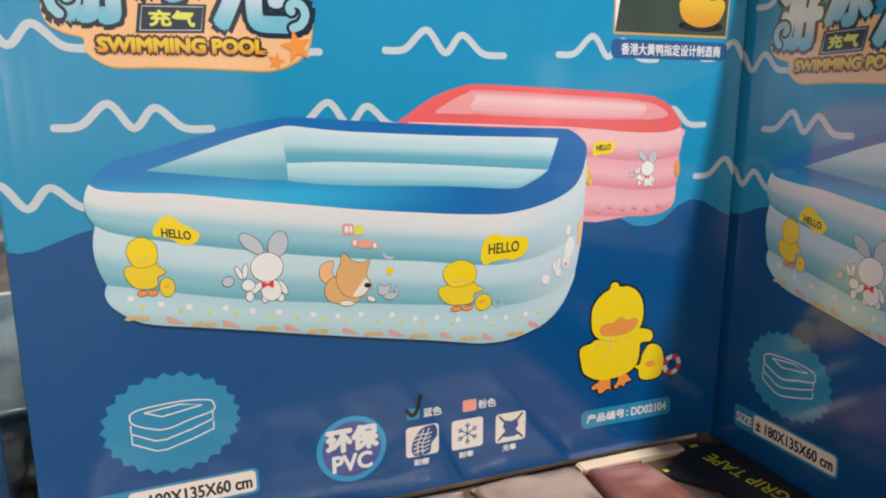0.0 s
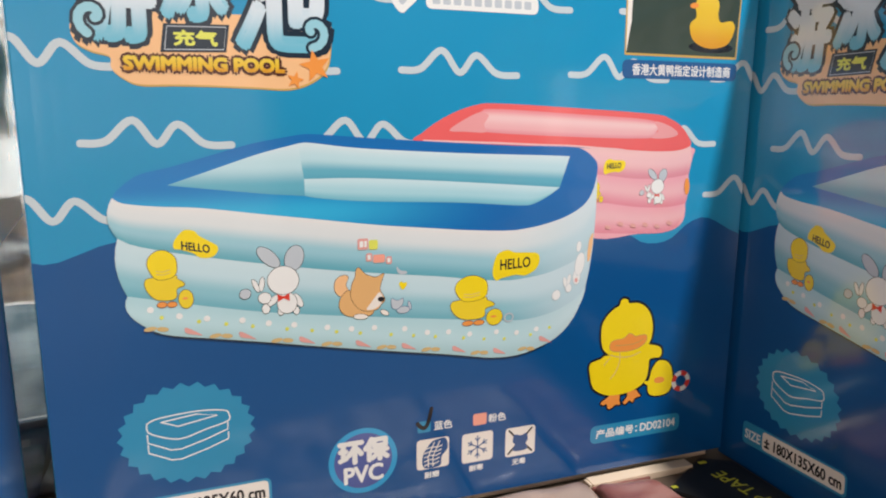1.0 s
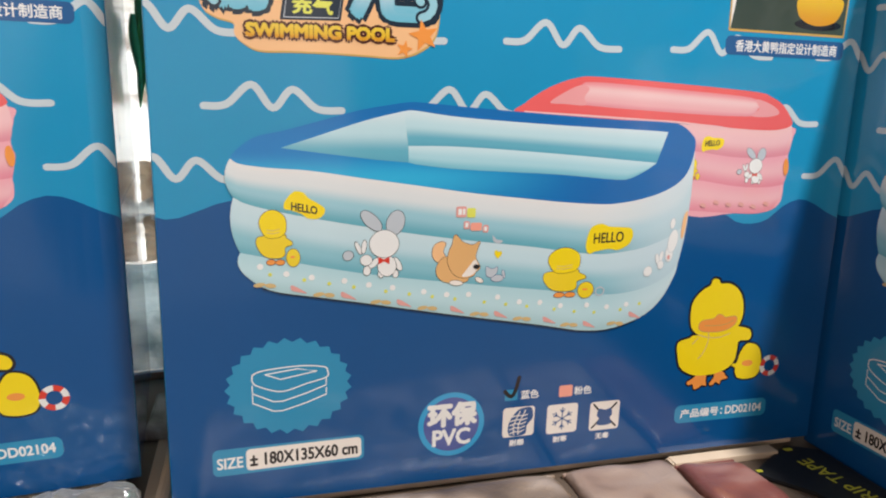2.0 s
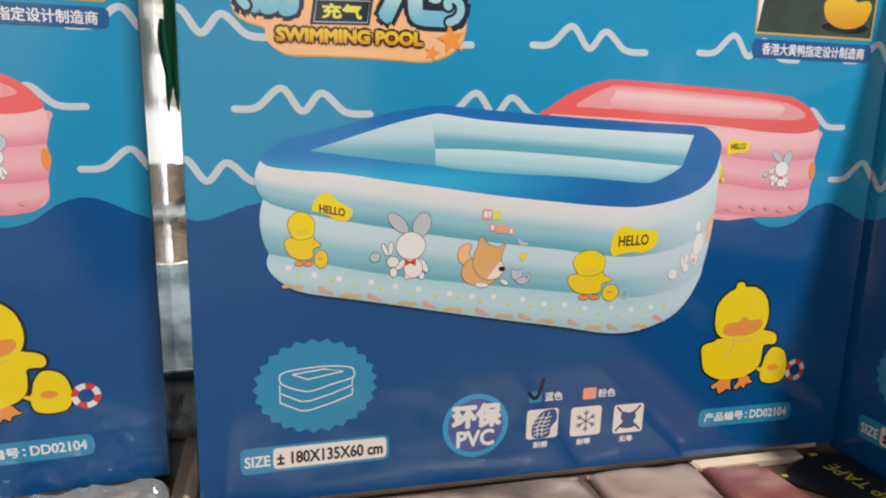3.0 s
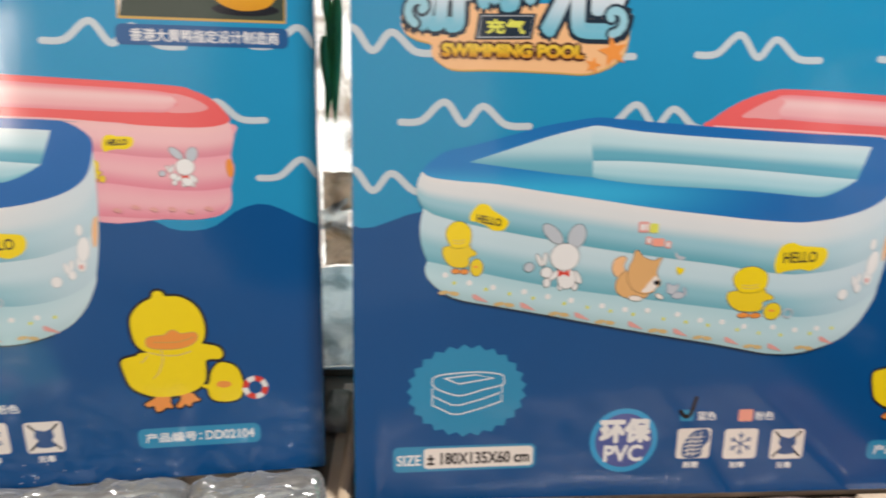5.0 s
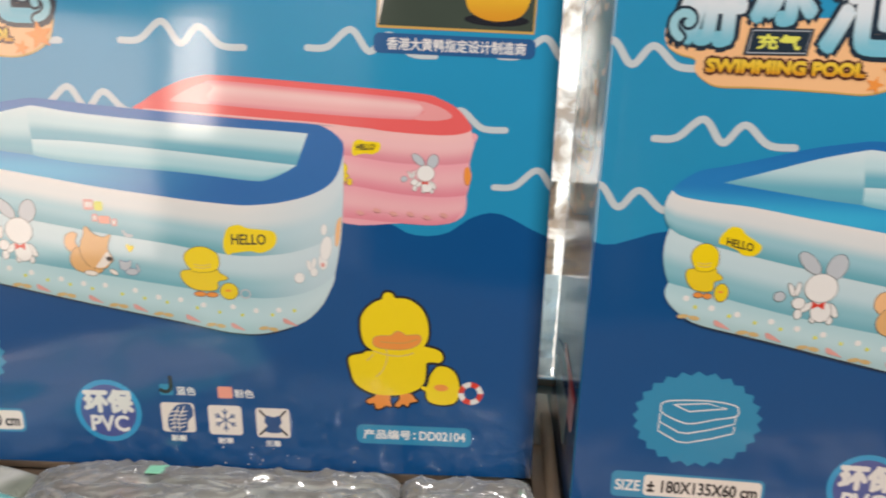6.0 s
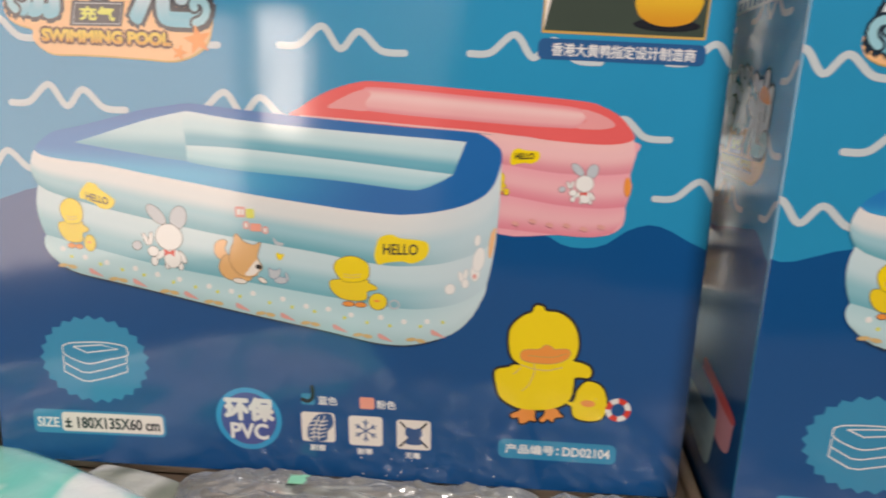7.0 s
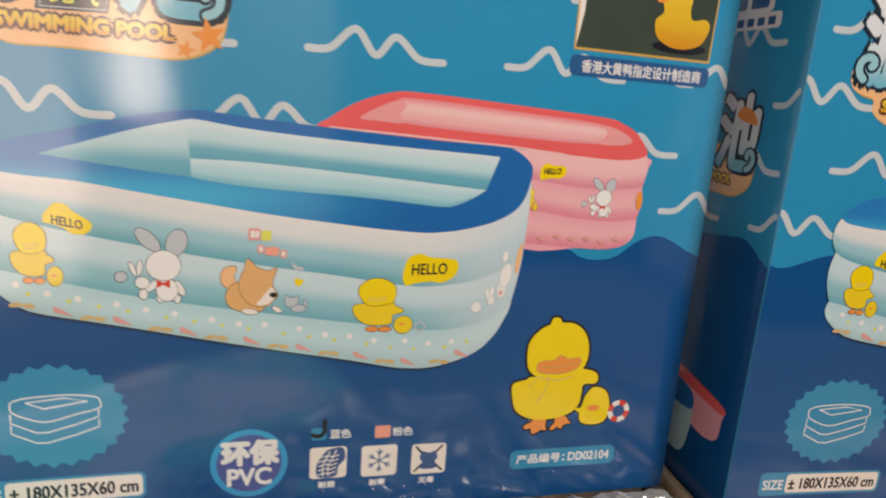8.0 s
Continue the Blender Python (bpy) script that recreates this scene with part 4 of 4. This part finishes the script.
def pillow(sx, sy, high, crease, seed, nx=46, ny=34, power=3.0, scale=28.0):
    """A soft closed bag, flat below, swelling above, with sealed edges."""
    bm, top, low = bmesh.new(), {}, {}
    for j in range(ny + 1):
        for i in range(nx + 1):
            u, v = 2 * i / nx - 1, 2 * j / ny - 1
            swell = max(0, (1 - abs(u) ** power) * (1 - abs(v) ** power)) ** .55
            p = Vector((u * sx / 2, v * sy / 2, 0))
            q = p + Vector((seed * 3.7, seed * 1.9, 0))
            edge = .004 * noise.noise(q * 30)
            z = .0022 + high * swell + crease * (wrinkle(q, scale) - .4) * (.25 + .75 * swell)
            top[i, j] = bm.verts.new((p.x + edge * abs(u), p.y + edge * abs(v), max(z, .0012)))
            low[i, j] = bm.verts.new((p.x + edge * abs(u), p.y + edge * abs(v), 0))
    for j in range(ny):
        for i in range(nx):
            bm.faces.new((top[i, j], top[i + 1, j], top[i + 1, j + 1], top[i, j + 1]))
            bm.faces.new((low[i, j], low[i, j + 1], low[i + 1, j + 1], low[i + 1, j]))
    for i in range(nx):
        bm.faces.new((low[i, 0], low[i + 1, 0], top[i + 1, 0], top[i, 0]))
        bm.faces.new((top[i, ny], top[i + 1, ny], low[i + 1, ny], low[i, ny]))
    for j in range(ny):
        bm.faces.new((top[0, j], top[0, j + 1], low[0, j + 1], low[0, j]))
        bm.faces.new((low[nx, j], low[nx, j + 1], top[nx, j + 1], top[nx, j]))
    for f in bm.faces:
        f.smooth = True
    return bm


def patches(name, colours, scale, rough=0.2, bump=0.0, coat=0.5):
    """Printed film with large blots of several colours."""
    m, nt, b = nodes_of(name)
    tc = add(nt, "ShaderNodeTexCoord")
    n = add(nt, "ShaderNodeTexNoise", Scale=scale, Detail=1.5, Distortion=0.6)
    nt.links.new(tc.outputs["Object"], n.inputs["Vector"])
    ramp = add(nt, "ShaderNodeValToRGB")
    els = ramp.color_ramp.elements
    while len(els) < len(colours):
        els.new(0.5)
    for e, (p, c) in zip(els, colours):
        e.position, e.color = p, (*c, 1)
    nt.links.new(n.outputs["Fac"], ramp.inputs[0])
    nt.links.new(ramp.outputs["Color"], b.inputs["Base Color"])
    b.inputs["Roughness"].default_value = rough
    b.inputs["Coat Weight"].default_value, b.inputs["Coat Roughness"].default_value = coat, 0.06
    if bump:
        fine = add(nt, "ShaderNodeTexNoise", Scale=scale * 6, Detail=4.0, Distortion=1.2)
        nt.links.new(tc.outputs["Object"], fine.inputs["Vector"])
        bp = add(nt, "ShaderNodeBump", Strength=bump, Distance=0.003)
        nt.links.new(fine.outputs["Fac"], bp.inputs["Height"])
        nt.links.new(bp.outputs["Normal"], b.inputs["Normal"])
        nt.links.new(bp.outputs["Normal"], b.inputs["Coat Normal"])
    return m


def clear_film(name):
    """Thin clear wrapping: mostly see-through, with sharp glints on its creases."""
    m = bpy.data.materials.new(name)
    m.use_nodes = True
    nt = m.node_tree
    nt.nodes.clear()
    out, mix = add(nt, "ShaderNodeOutputMaterial"), add(nt, "ShaderNodeMixShader")
    clear, gloss = add(nt, "ShaderNodeBsdfTransparent", Color=(0.86, 0.88, 0.87, 1)), add(nt, "ShaderNodeBsdfGlossy", Color=(0.95, 0.96, 0.97, 1), Roughness=0.13)
    tc, n = add(nt, "ShaderNodeTexCoord"), add(nt, "ShaderNodeTexNoise", Scale=24.0, Detail=4.0, Distortion=2.0)
    nt.links.new(tc.outputs["Object"], n.inputs["Vector"])
    bp = add(nt, "ShaderNodeBump", Strength=0.6, Distance=0.004)
    nt.links.new(n.outputs["Fac"], bp.inputs["Height"])
    nt.links.new(bp.outputs["Normal"], gloss.inputs["Normal"])
    fr = add(nt, "ShaderNodeFresnel", IOR=1.9)
    nt.links.new(bp.outputs["Normal"], fr.inputs["Normal"])
    up = add(nt, "ShaderNodeMath")
    up.operation = "ADD"
    up.inputs[1].default_value = 0.20
    nt.links.new(fr.outputs[0], up.inputs[0])
    nt.links.new(up.outputs[0], mix.inputs[0])
    nt.links.new(clear.outputs[0], mix.inputs[1])
    haze, both = add(nt, "ShaderNodeBsdfDiffuse", Color=(0.86, 0.87, 0.86, 1)), add(nt, "ShaderNodeMixShader", Fac=0.55)
    nt.links.new(gloss.outputs[0], both.inputs[1])
    nt.links.new(haze.outputs[0], both.inputs[2])
    nt.links.new(both.outputs[0], mix.inputs[2])
    nt.links.new(mix.outputs[0], out.inputs[0])
    return m


def pearl_film(name, dim=(0.50, 0.44, 0.39), pale=(0.93, 0.93, 0.91)):
    """White see-through film that glows with the light behind it, with glossy creases."""
    m = bpy.data.materials.new(name)
    m.use_nodes = True
    nt = m.node_tree
    nt.nodes.clear()
    out, mix, front = add(nt, "ShaderNodeOutputMaterial"), add(nt, "ShaderNodeMixShader", Fac=0.75), add(nt, "ShaderNodeMixShader", Fac=0.35)
    tc, n = add(nt, "ShaderNodeTexCoord"), add(nt, "ShaderNodeTexNoise", Scale=30.0, Detail=4.0, Distortion=0.7)
    nt.links.new(tc.outputs["Object"], n.inputs["Vector"])
    # Hollows of the bump get a dim tone that paints in crinkle shade.
    ramp = add(nt, "ShaderNodeValToRGB")
    for e, (p, c) in zip(ramp.color_ramp.elements, ((0.37, dim), (0.53, pale))):
        e.position, e.color = p, (*c, 1)
    nt.links.new(n.outputs["Fac"], ramp.inputs[0])
    thin, paint, shine = add(nt, "ShaderNodeBsdfTranslucent"), add(nt, "ShaderNodeBsdfDiffuse"), add(nt, "ShaderNodeBsdfGlossy", Roughness=0.18)
    bp = add(nt, "ShaderNodeBump", Strength=0.6, Distance=0.005)
    nt.links.new(n.outputs["Fac"], bp.inputs["Height"])
    for s in (thin, paint, shine):
        nt.links.new(bp.outputs["Normal"], s.inputs["Normal"])
    nt.links.new(ramp.outputs[0], thin.inputs["Color"])
    nt.links.new(ramp.outputs[0], paint.inputs["Color"])
    nt.links.new(paint.outputs[0], front.inputs[1])
    nt.links.new(shine.outputs[0], front.inputs[2])
    nt.links.new(front.outputs[0], mix.inputs[1])
    nt.links.new(thin.outputs[0], mix.inputs[2])
    nt.links.new(mix.outputs[0], out.inputs[0])
    return m


FILM = clear_film("clear_wrapping")
MINT_PRINT = patches("mint_printed_film", [(0.40, (0.93, 0.94, 0.93)), (0.50, (0.84, 0.92, 0.88)), (0.56, (0.22, 0.72, 0.60)), (0.66, (0.34, 0.76, 0.66))], 13.0, 0.2, 0.15, 1.0)
OLIVE = patches("dull_green_cloth", [(0.34, (0.14, 0.16, 0.12)), (0.44, (0.38, 0.39, 0.34)), (0.54, (0.62, 0.62, 0.58)), (0.68, (0.26, 0.14, 0.11))], 16.0, 0.6, 0.5, 0.0)
ROSE = patches("rose_beige_film", [(0.36, (0.20, 0.13, 0.10)), (0.44, (0.35, 0.24, 0.185)), (0.60, (0.42, 0.31, 0.25))], 22.0, 0.35, 0.2, 0.4)
BRICK_RED = patches("brown_red_film", [(0.35, (0.17, 0.055, 0.045)), (0.50, (0.24, 0.085, 0.07)), (0.62, (0.34, 0.17, 0.145))], 26.0, 0.35, 0.2, 0.4)
BROWN = patches("dark_brown_film", [(0.35, (0.12, 0.085, 0.06)), (0.52, (0.30, 0.22, 0.16)), (0.64, (0.50, 0.40, 0.33))], 24.0, 0.3, 0.3, 0.4)
CREAM_CARD = plain("cream_card", (0.70, 0.55, 0.40), 0.6, 0.1, 40)
PEARL = pearl_film("pearly_pouch_film", (0.34, 0.28, 0.23))
PEARL_BLUE = pearl_film("pale_blue_film", (0.46, 0.55, 0.58), (0.80, 0.87, 0.89))
PEARL_BROWN = pearl_film("brownish_film", (0.36, 0.29, 0.22), (0.66, 0.57, 0.47))
GREEN_TUBE = plain("light_green_plastic", (0.26, 0.66, 0.45), 0.3, 0.15, 30)
LEAF = plain("leaf_green", (0.08, 0.26, 0.07), 0.4, 0.3, 40)
STICK = plain("raw_pine", (0.72, 0.55, 0.37), 0.6, 0.15, 25)
TAPE = plain("black_tape_wrap", (0.012, 0.012, 0.013), 0.45, 0.3, 80, 0, 0.2)
TAPE_INK = plain("tape_yellow_ink", (0.62, 0.60, 0.05), 0.5, 0.1, 60)
RUST = plain("brown_seam", (0.17, 0.08, 0.045), 0.5, 0.3, 60)


def mint_bag(x, y, turn, sx, sy, seed):
    root = thing("printed_bag", pose(x, y, DESK, 0, 0, turn), "white and mint glossy printed bag lying on the table", "bag", "printed bags")
    part("bag_body", pillow(sx, sy, .014, .002, seed, 40, 30, 10.0, 18), MINT_PRINT, root, "white film with mint green blots")
    box_obj("bag_seam", -sx / 2, sx / 2, sy / 2 - .002, sy / 2 + .001, .0008, .0058, WHITE, root, .0008, "white sealed edge")


def clear_bag(m, sx, sy, seed, tag=True):
    root = thing("clear_bag", m, "clear crinkled plastic bag with dull green cloth inside", "bag", "clear bags")
    part("bag_filling", pillow(sx - .010, sy - .010, .0090, .0030, seed + 5, 44, 32, 9.0, 46), OLIVE, root, "dull olive and grey cloth")
    part("bag_film", pillow(sx, sy, .0112, .0092, seed, 120, 74, 12.0, 64), FILM, root, "clear crinkled film")
    if tag:
        box_obj("bag_tag", -.045, -.033, sy / 2 - .022, sy / 2 - .012, .0155, .0162, GREEN_TUBE, root, .0002, "small green tag")


def soft_pack(x, y, turn, sx, sy, high, material, seed, label):
    root = thing("soft_pack", pose(x, y, DESK, 0, 0, turn), label, "pack", "soft packs")
    part("pack_body", pillow(sx, sy, high, .0025, seed, 44, 34, 9.0, 26), material, root)
    box_obj("pack_seam", -sx / 2, sx / 2, sy / 2 - .001, sy / 2 + .0012, .0006, .0034, material, root, .0006)


def tape_pack():
    """A flat black sleeve of tape with yellow lettering along it."""
    root = thing("tape_sleeve", pose(0, 0, DESK), "flat black sleeve with yellow lettering lying on the table", "sleeve")
    bm = bmesh.new()
    outline = [(.128, -.0295), (.151, -.060), (.156, -.090), (.156, -.36), (.1985, -.36), (.1985, -.012), (.178, .000)]
    f = bm.faces.new([bm.verts.new((x, y, 0)) for x, y in outline])
    up = bmesh.ops.extrude_face_region(bm, geom=[f])
    for v in [g for g in up["geom"] if isinstance(g, bmesh.types.BMVert)]:
        v.co.z = .0028
    bmesh.ops.recalc_face_normals(bm, faces=bm.faces)
    bmesh.ops.bevel(bm, geom=list(bm.edges), offset=.0008, segments=2, affect="EDGES")
    part("sleeve_body", bm, TAPE, root)
    cu = bpy.data.curves.new("lettering", "FONT")
    cu.body, cu.size, cu.extrude = "GRIP TAPE", 0.0145, 0.00008
    tmp = new("lettering", cu)
    bpy.context.view_layer.update()
    me = bpy.data.meshes.new_from_object(tmp.evaluated_get(bpy.context.evaluated_depsgraph_get()))
    bpy.data.objects.remove(tmp)
    co = np.array([v.co[:] for v in me.vertices])
    lo, hi = co.min(0), co.max(0)
    me.transform(Matrix.Diagonal((.062 / (hi[0] - lo[0]), .0115 / (hi[1] - lo[1]), 1, 1)))
    me.transform(pose(.1885, -.084, .00305, 0, 0, 98))
    me.materials.append(TAPE_INK)
    ob = new("lettering", me)
    ob.parent = root
    bm = block(bmesh.new(), .132, .136, -.0305, -.0275, .0029, .0033, .0001)
    part("label_corner", block(bm, .172, .178, -.009, -.006, .0029, .0033, .0001), TAPE_INK, root, "yellow label corner")


def crumple(x0, x1, z0, z1, y, seed, slant=0.0, nx=12, nz=16):
    """A creased piece of film with two sides, its upper edge slanted."""
    bm, g = bmesh.new(), {}
    for s in (0, 1):
        for k in range(nz + 1):
            for i in range(nx + 1):
                u, w = i / nx, k / nz
                q = Vector((x0 + (x1 - x0) * u + seed, z0 + (z1 - z0) * w, 0))
                edge = .0012 * noise.noise(q * 160)
                g[s, i, k] = bm.verts.new((q.x - seed + edge, y + .005 * (wrinkle(q, 55) - .4) + .0006 * s, q.y + edge + slant * (u - .5) * w))
    for k in range(nz):
        for i in range(nx):
            bm.faces.new((g[0, i, k], g[0, i + 1, k], g[0, i + 1, k + 1], g[0, i, k + 1]))
            bm.faces.new((g[1, i, k], g[1, i, k + 1], g[1, i + 1, k + 1], g[1, i + 1, k]))
    for k in range(nz):
        bm.faces.new((g[0, 0, k], g[0, 0, k + 1], g[1, 0, k + 1], g[1, 0, k]))
        bm.faces.new((g[0, nx, k], g[1, nx, k], g[1, nx, k + 1], g[0, nx, k + 1]))
    for i in range(nx):
        bm.faces.new((g[0, i, 0], g[1, i, 0], g[1, i + 1, 0], g[0, i + 1, 0]))
        bm.faces.new((g[0, i, nz], g[0, i + 1, nz], g[1, i + 1, nz], g[1, i, nz]))
    return bm


def blade(x, y, z, long, wide, lean, bend, seed):
    """One leaf that hangs down, folded along its middle, thick enough to cast a shade."""
    bm, n, rows = bmesh.new(), 9, []
    for s in (0, 1):
        for k in range(n + 1):
            w = k / n
            half = wide / 2 * math.sin(math.pi * (.12 + .88 * w)) ** .7 + .0004
            cx, cz, cy = x + lean * w + .002 * math.sin(4 * w + seed), z - long * w, y - bend * math.sin(1.6 * w)
            rows.append([bm.verts.new((cx - half, cy + .0007 * s, cz)), bm.verts.new((cx, cy - .0018 + .0007 * s, cz)), bm.verts.new((cx + half, cy + .0007 * s, cz))])
    for k in range(n):
        for i in (0, 1):
            bm.faces.new((rows[k][i], rows[k + 1][i], rows[k + 1][i + 1], rows[k][i + 1]))
            b = n + 1
            bm.faces.new((rows[b + k][i], rows[b + k][i + 1], rows[b + k + 1][i + 1], rows[b + k + 1][i]))
        for i in (0, 2):
            q = (rows[k][i], rows[n + 1 + k][i], rows[n + 2 + k][i], rows[k + 1][i])
            bm.faces.new(q if i == 0 else q[::-1])
    for f in bm.faces:
        f.smooth = True
    return bm


def film_pouch():
    """A tall crumpled pearly pouch standing behind the gap, its foot seam brown, with folds of film and green leaves in front."""
    root = thing("film_pouch", pose(-0.262, 0.246, DESK), "crumpled pearly white pouch standing behind the cartons", "pouch")
    bm, nx, nz, g = bmesh.new(), 40, 70, {}
    for s in (0, 1):
        for k in range(nz + 1):
            for i in range(nx + 1):
                u, w = 2 * i / nx - 1, k / nz
                q = Vector((u * .09, w * .4 + 5 * s, 0))
                thick = .012 * (1 - abs(u) ** 3) * (1 - abs(2 * w - 1) ** 5) ** .5
                dent = .012 * (wrinkle(q, 17) - .4) * (1 - abs(u) ** 4)
                g[s, i, k] = bm.verts.new((u * .052, (1 if s else -1) * (thick + .001) + dent, .012 + w * .43))
    for k in range(nz):
        for i in range(nx):
            bm.faces.new((g[0, i, k], g[0, i + 1, k], g[0, i + 1, k + 1], g[0, i, k + 1]))
            bm.faces.new((g[1, i, k], g[1, i, k + 1], g[1, i + 1, k + 1], g[1, i + 1, k]))
    part("pouch_body", bm, PEARL, root)
    box_obj("pouch_seam", -.052, .052, -.022, .010, 0, .008, RUST, root, .002, "dark brown foot seam")
    box_obj("pouch_lip", -.040, .040, -.0245, -.021, .008, .0105, WHITE, root, .0006, "white sealed lip")
    part("film_fold", crumple(-.034, .026, .012, .104, -.026, 1.3, .004), PEARL_BLUE, root, "pale blue creased film")
    part("film_fold", crumple(-.012, .020, .106, .142, -.025, 2.1, -.010), PEARL_BROWN, root, "brownish creased film")
    part("film_fold", crumple(-.013, .018, .155, .188, -.026, 4.4), PEARL_BROWN, root, "brownish creased film")
    part("film_fold", crumple(-.016, .008, .138, .160, -.0275, 6.0, .012), PEARL, root)
    for k, (x, z, long, wide, lean) in enumerate(((-.006, .33, .10, .008, -.001), (-.001, .345, .115, .009, .002), (-.005, .41, .10, .009, -.002), (.000, .42, .09, .009, .001), (-.008, .30, .05, .006, -.001))):
        part("leaf", blade(x, -.028 - .0012 * k, z, long, wide, lean, .002, k), LEAF, root, "dark green hanging leaf")


def laid(name, category, label, x0, y0, x1, y1, wide, high, material, z=0.0, bevel=.35):
    """A long thin piece lying on the table from one point to another."""
    a, b = Vector((x0, y0, DESK + z)), Vector((x1, y1, DESK + z))
    root = thing(name, pose(*a, 0, 0, math.degrees(math.atan2(b.y - a.y, b.x - a.x))), label, category)
    box_obj("shaft", 0, (b - a).length, -wide / 2, wide / 2, 0, high, material, root, min(wide, high) * bevel)
    box_obj("end_cap", -.002, 0, -wide / 2 * .8, wide / 2 * .8, high * .1, high * .9, material, root, .0004)
    return root


STAND_IN_DOOR = plain("stand_in_door_face", (0.74, 0.70, 0.66), 0.25, 0.05, 6)
mint_bag(-0.589, -0.0965, -19, .30, .14, 1)
mint_bag(-0.812, -0.0795, 5, .21, .14, 7)
FOOT_LINE = pose(-0.4563, 0.0199, DESK, 0, 0, 5.34)
clear_bag(FOOT_LINE @ pose(0.0, -.0620, 0), .225, .125, 2)
soft_pack(-0.600, -0.0145, -9, .070, .030, .007, OLIVE, 8, "small dull green pack in glossy film lying on the table")
clear_bag(FOOT_LINE @ pose(0.158, -.0635, 0, 0, 0, 2), .085, .12, 3, False)
soft_pack(-0.116, -0.0665, 0, .225, .125, .007, BROWN, 4, "dark brown pack in glossy film lying on the table")
soft_pack(0.040, -0.066, 1, .074, .125, .007, ROSE, 5, "rose beige pack in glossy film lying on the table")
soft_pack(0.1025, -0.072, -1, .046, .120, .006, BRICK_RED, 6, "brown red pack in glossy film lying on the table")
laid("cream_card_strip", "card", "narrow cream card strip along the carton's foot", 0.082, -0.0058, 0.164, -0.0058, .010, .0048, CREAM_CARD, 0.0, .06)
tape_pack()
tagged(box_obj("card_pad", -.228, .190, .006, .170, DESK, DESK + .0068, CREAM_CARD, None, .0012), "cream cardboard pad under the tall-ticked carton", "cardboard")
pad = tagged(box_obj("card_pad", -.226, .188, .0060, .170, 0, .0070, CREAM_CARD, None, .0012), "cream cardboard pad under the short-ticked carton", "cardboard")
pad.matrix_world = pose(-0.4563, 0.0199, DESK, 0, 0, 5.34)
# Pale card added over the dark table top, to make up for missing light.
gap_card = box_obj("card_strip", -.2575, -.2395, -.030, .205, DESK, DESK + .0012, CREAM_CARD, None, .0003)
tagged(gap_card, "cream cardboard strip added to brighten the gap's floor", "cardboard")
laid("wooden_stick", "stick", "raw pine stick lying in the gap between cartons", -0.2452, -0.02, -0.2438, 0.15, .0085, .009, STICK, .0012)
laid("green_tube", "tube", "light green plastic tube lying in the gap", -0.2625, -0.05, -0.2645, 0.033, .006, .007, GREEN_TUBE)
soft_pack(-0.2585, 0.145, 90, .075, .016, .006, OLIVE, 9, "small olive pack in glossy film lying in the gap")
film_pouch()

# ---- the shop round it ----
tagged(box_obj("floor", -3.2, 3.2, -1.8, 1.1, -0.1, 0, TILE), "dark speckled tile floor", "floor", "", "structure")
tagged(box_obj("ceiling", -3.2, 3.2, -1.9, 1.1, 2.62, 2.72, PLASTER), "white plaster ceiling", "ceiling", "", "structure")
# The slit only makes room for the added backlight.
north = block(bmesh.new(), -3.2, -.24, 1.1, 1.2, 0, 2.62)
block(north, -.09, 3.2, 1.1, 1.2, 0, 2.62)
block(north, -.24, -.09, 1.1, 1.2, 0, DESK - .03)
block(north, -.24, -.09, 1.1, 1.2, DESK + .47, 2.62)
tagged(obj("wall_north", north, PLASTER), "greyish beige plaster wall with a low slit for an added backlight", "wall", "", "structure")
tagged(box_obj("wall_east", 3.2, 3.3, -1.9, 1.1, 0, 2.62, PLASTER), "greyish beige plaster wall", "wall", "", "structure")
tagged(box_obj("wall_west", -3.3, -3.2, -1.9, 1.1, 0, 2.62, PLASTER), "greyish beige plaster wall", "wall", "", "structure")
# Unseen pale half, added to reflect as haze in the left carton.
south = block(bmesh.new(), -3.2, -2.3, -1.9, -1.8, 0, 2.62)
block(south, -2.3, -1.06, -1.9, -1.8, 2.1, 2.62)
block(south, -1.06, -1.0, -1.9, -1.8, 0, 2.62)
block(south, -0.79, -0.16, -1.9, -1.8, 0, 2.62)
block(south, -1.0, -0.79, -1.9, -1.8, 0, DESK + .16)
block(south, -1.0, -0.79, -1.9, -1.8, DESK + .70, 2.62)
tagged(obj("wall_south", south, PALE_WALL), "unseen pale warm wall, reflected as haze, with a narrow bright slit", "wall", "", "structure")
# Unseen dark half, so that the other cartons reflect no haze.
tagged(box_obj("unseen_dark_wall", -0.16, 3.2, -1.9, -1.8, 0, 2.62, SHADE_WALL), "unseen dark grey wall that keeps reflections off the cartons", "wall", "", "structure")
# Unseen pale panel behind the haze lamp.
tagged(box_obj("stand_in_door", -2.3, -1.06, -1.88, -1.82, 0, 2.1, STAND_IN_DOOR), "unseen stand-in for the bright source of the warm haze", "door", "", "structure")
table = thing("display_table", pose(0, 0, 0), "low shop display table with a dark wooden top", "table")
box_obj("table_top", -1.15, 0.72, -0.45, 0.55, DESK - .03, DESK, WOOD, table, .003)
for lx in (-1.08, 0.65):
    for ly in (-.38, .48):
        box_obj("leg", lx - .02, lx + .02, ly - .02, ly + .02, 0, DESK - .03, STEEL, table, .002)
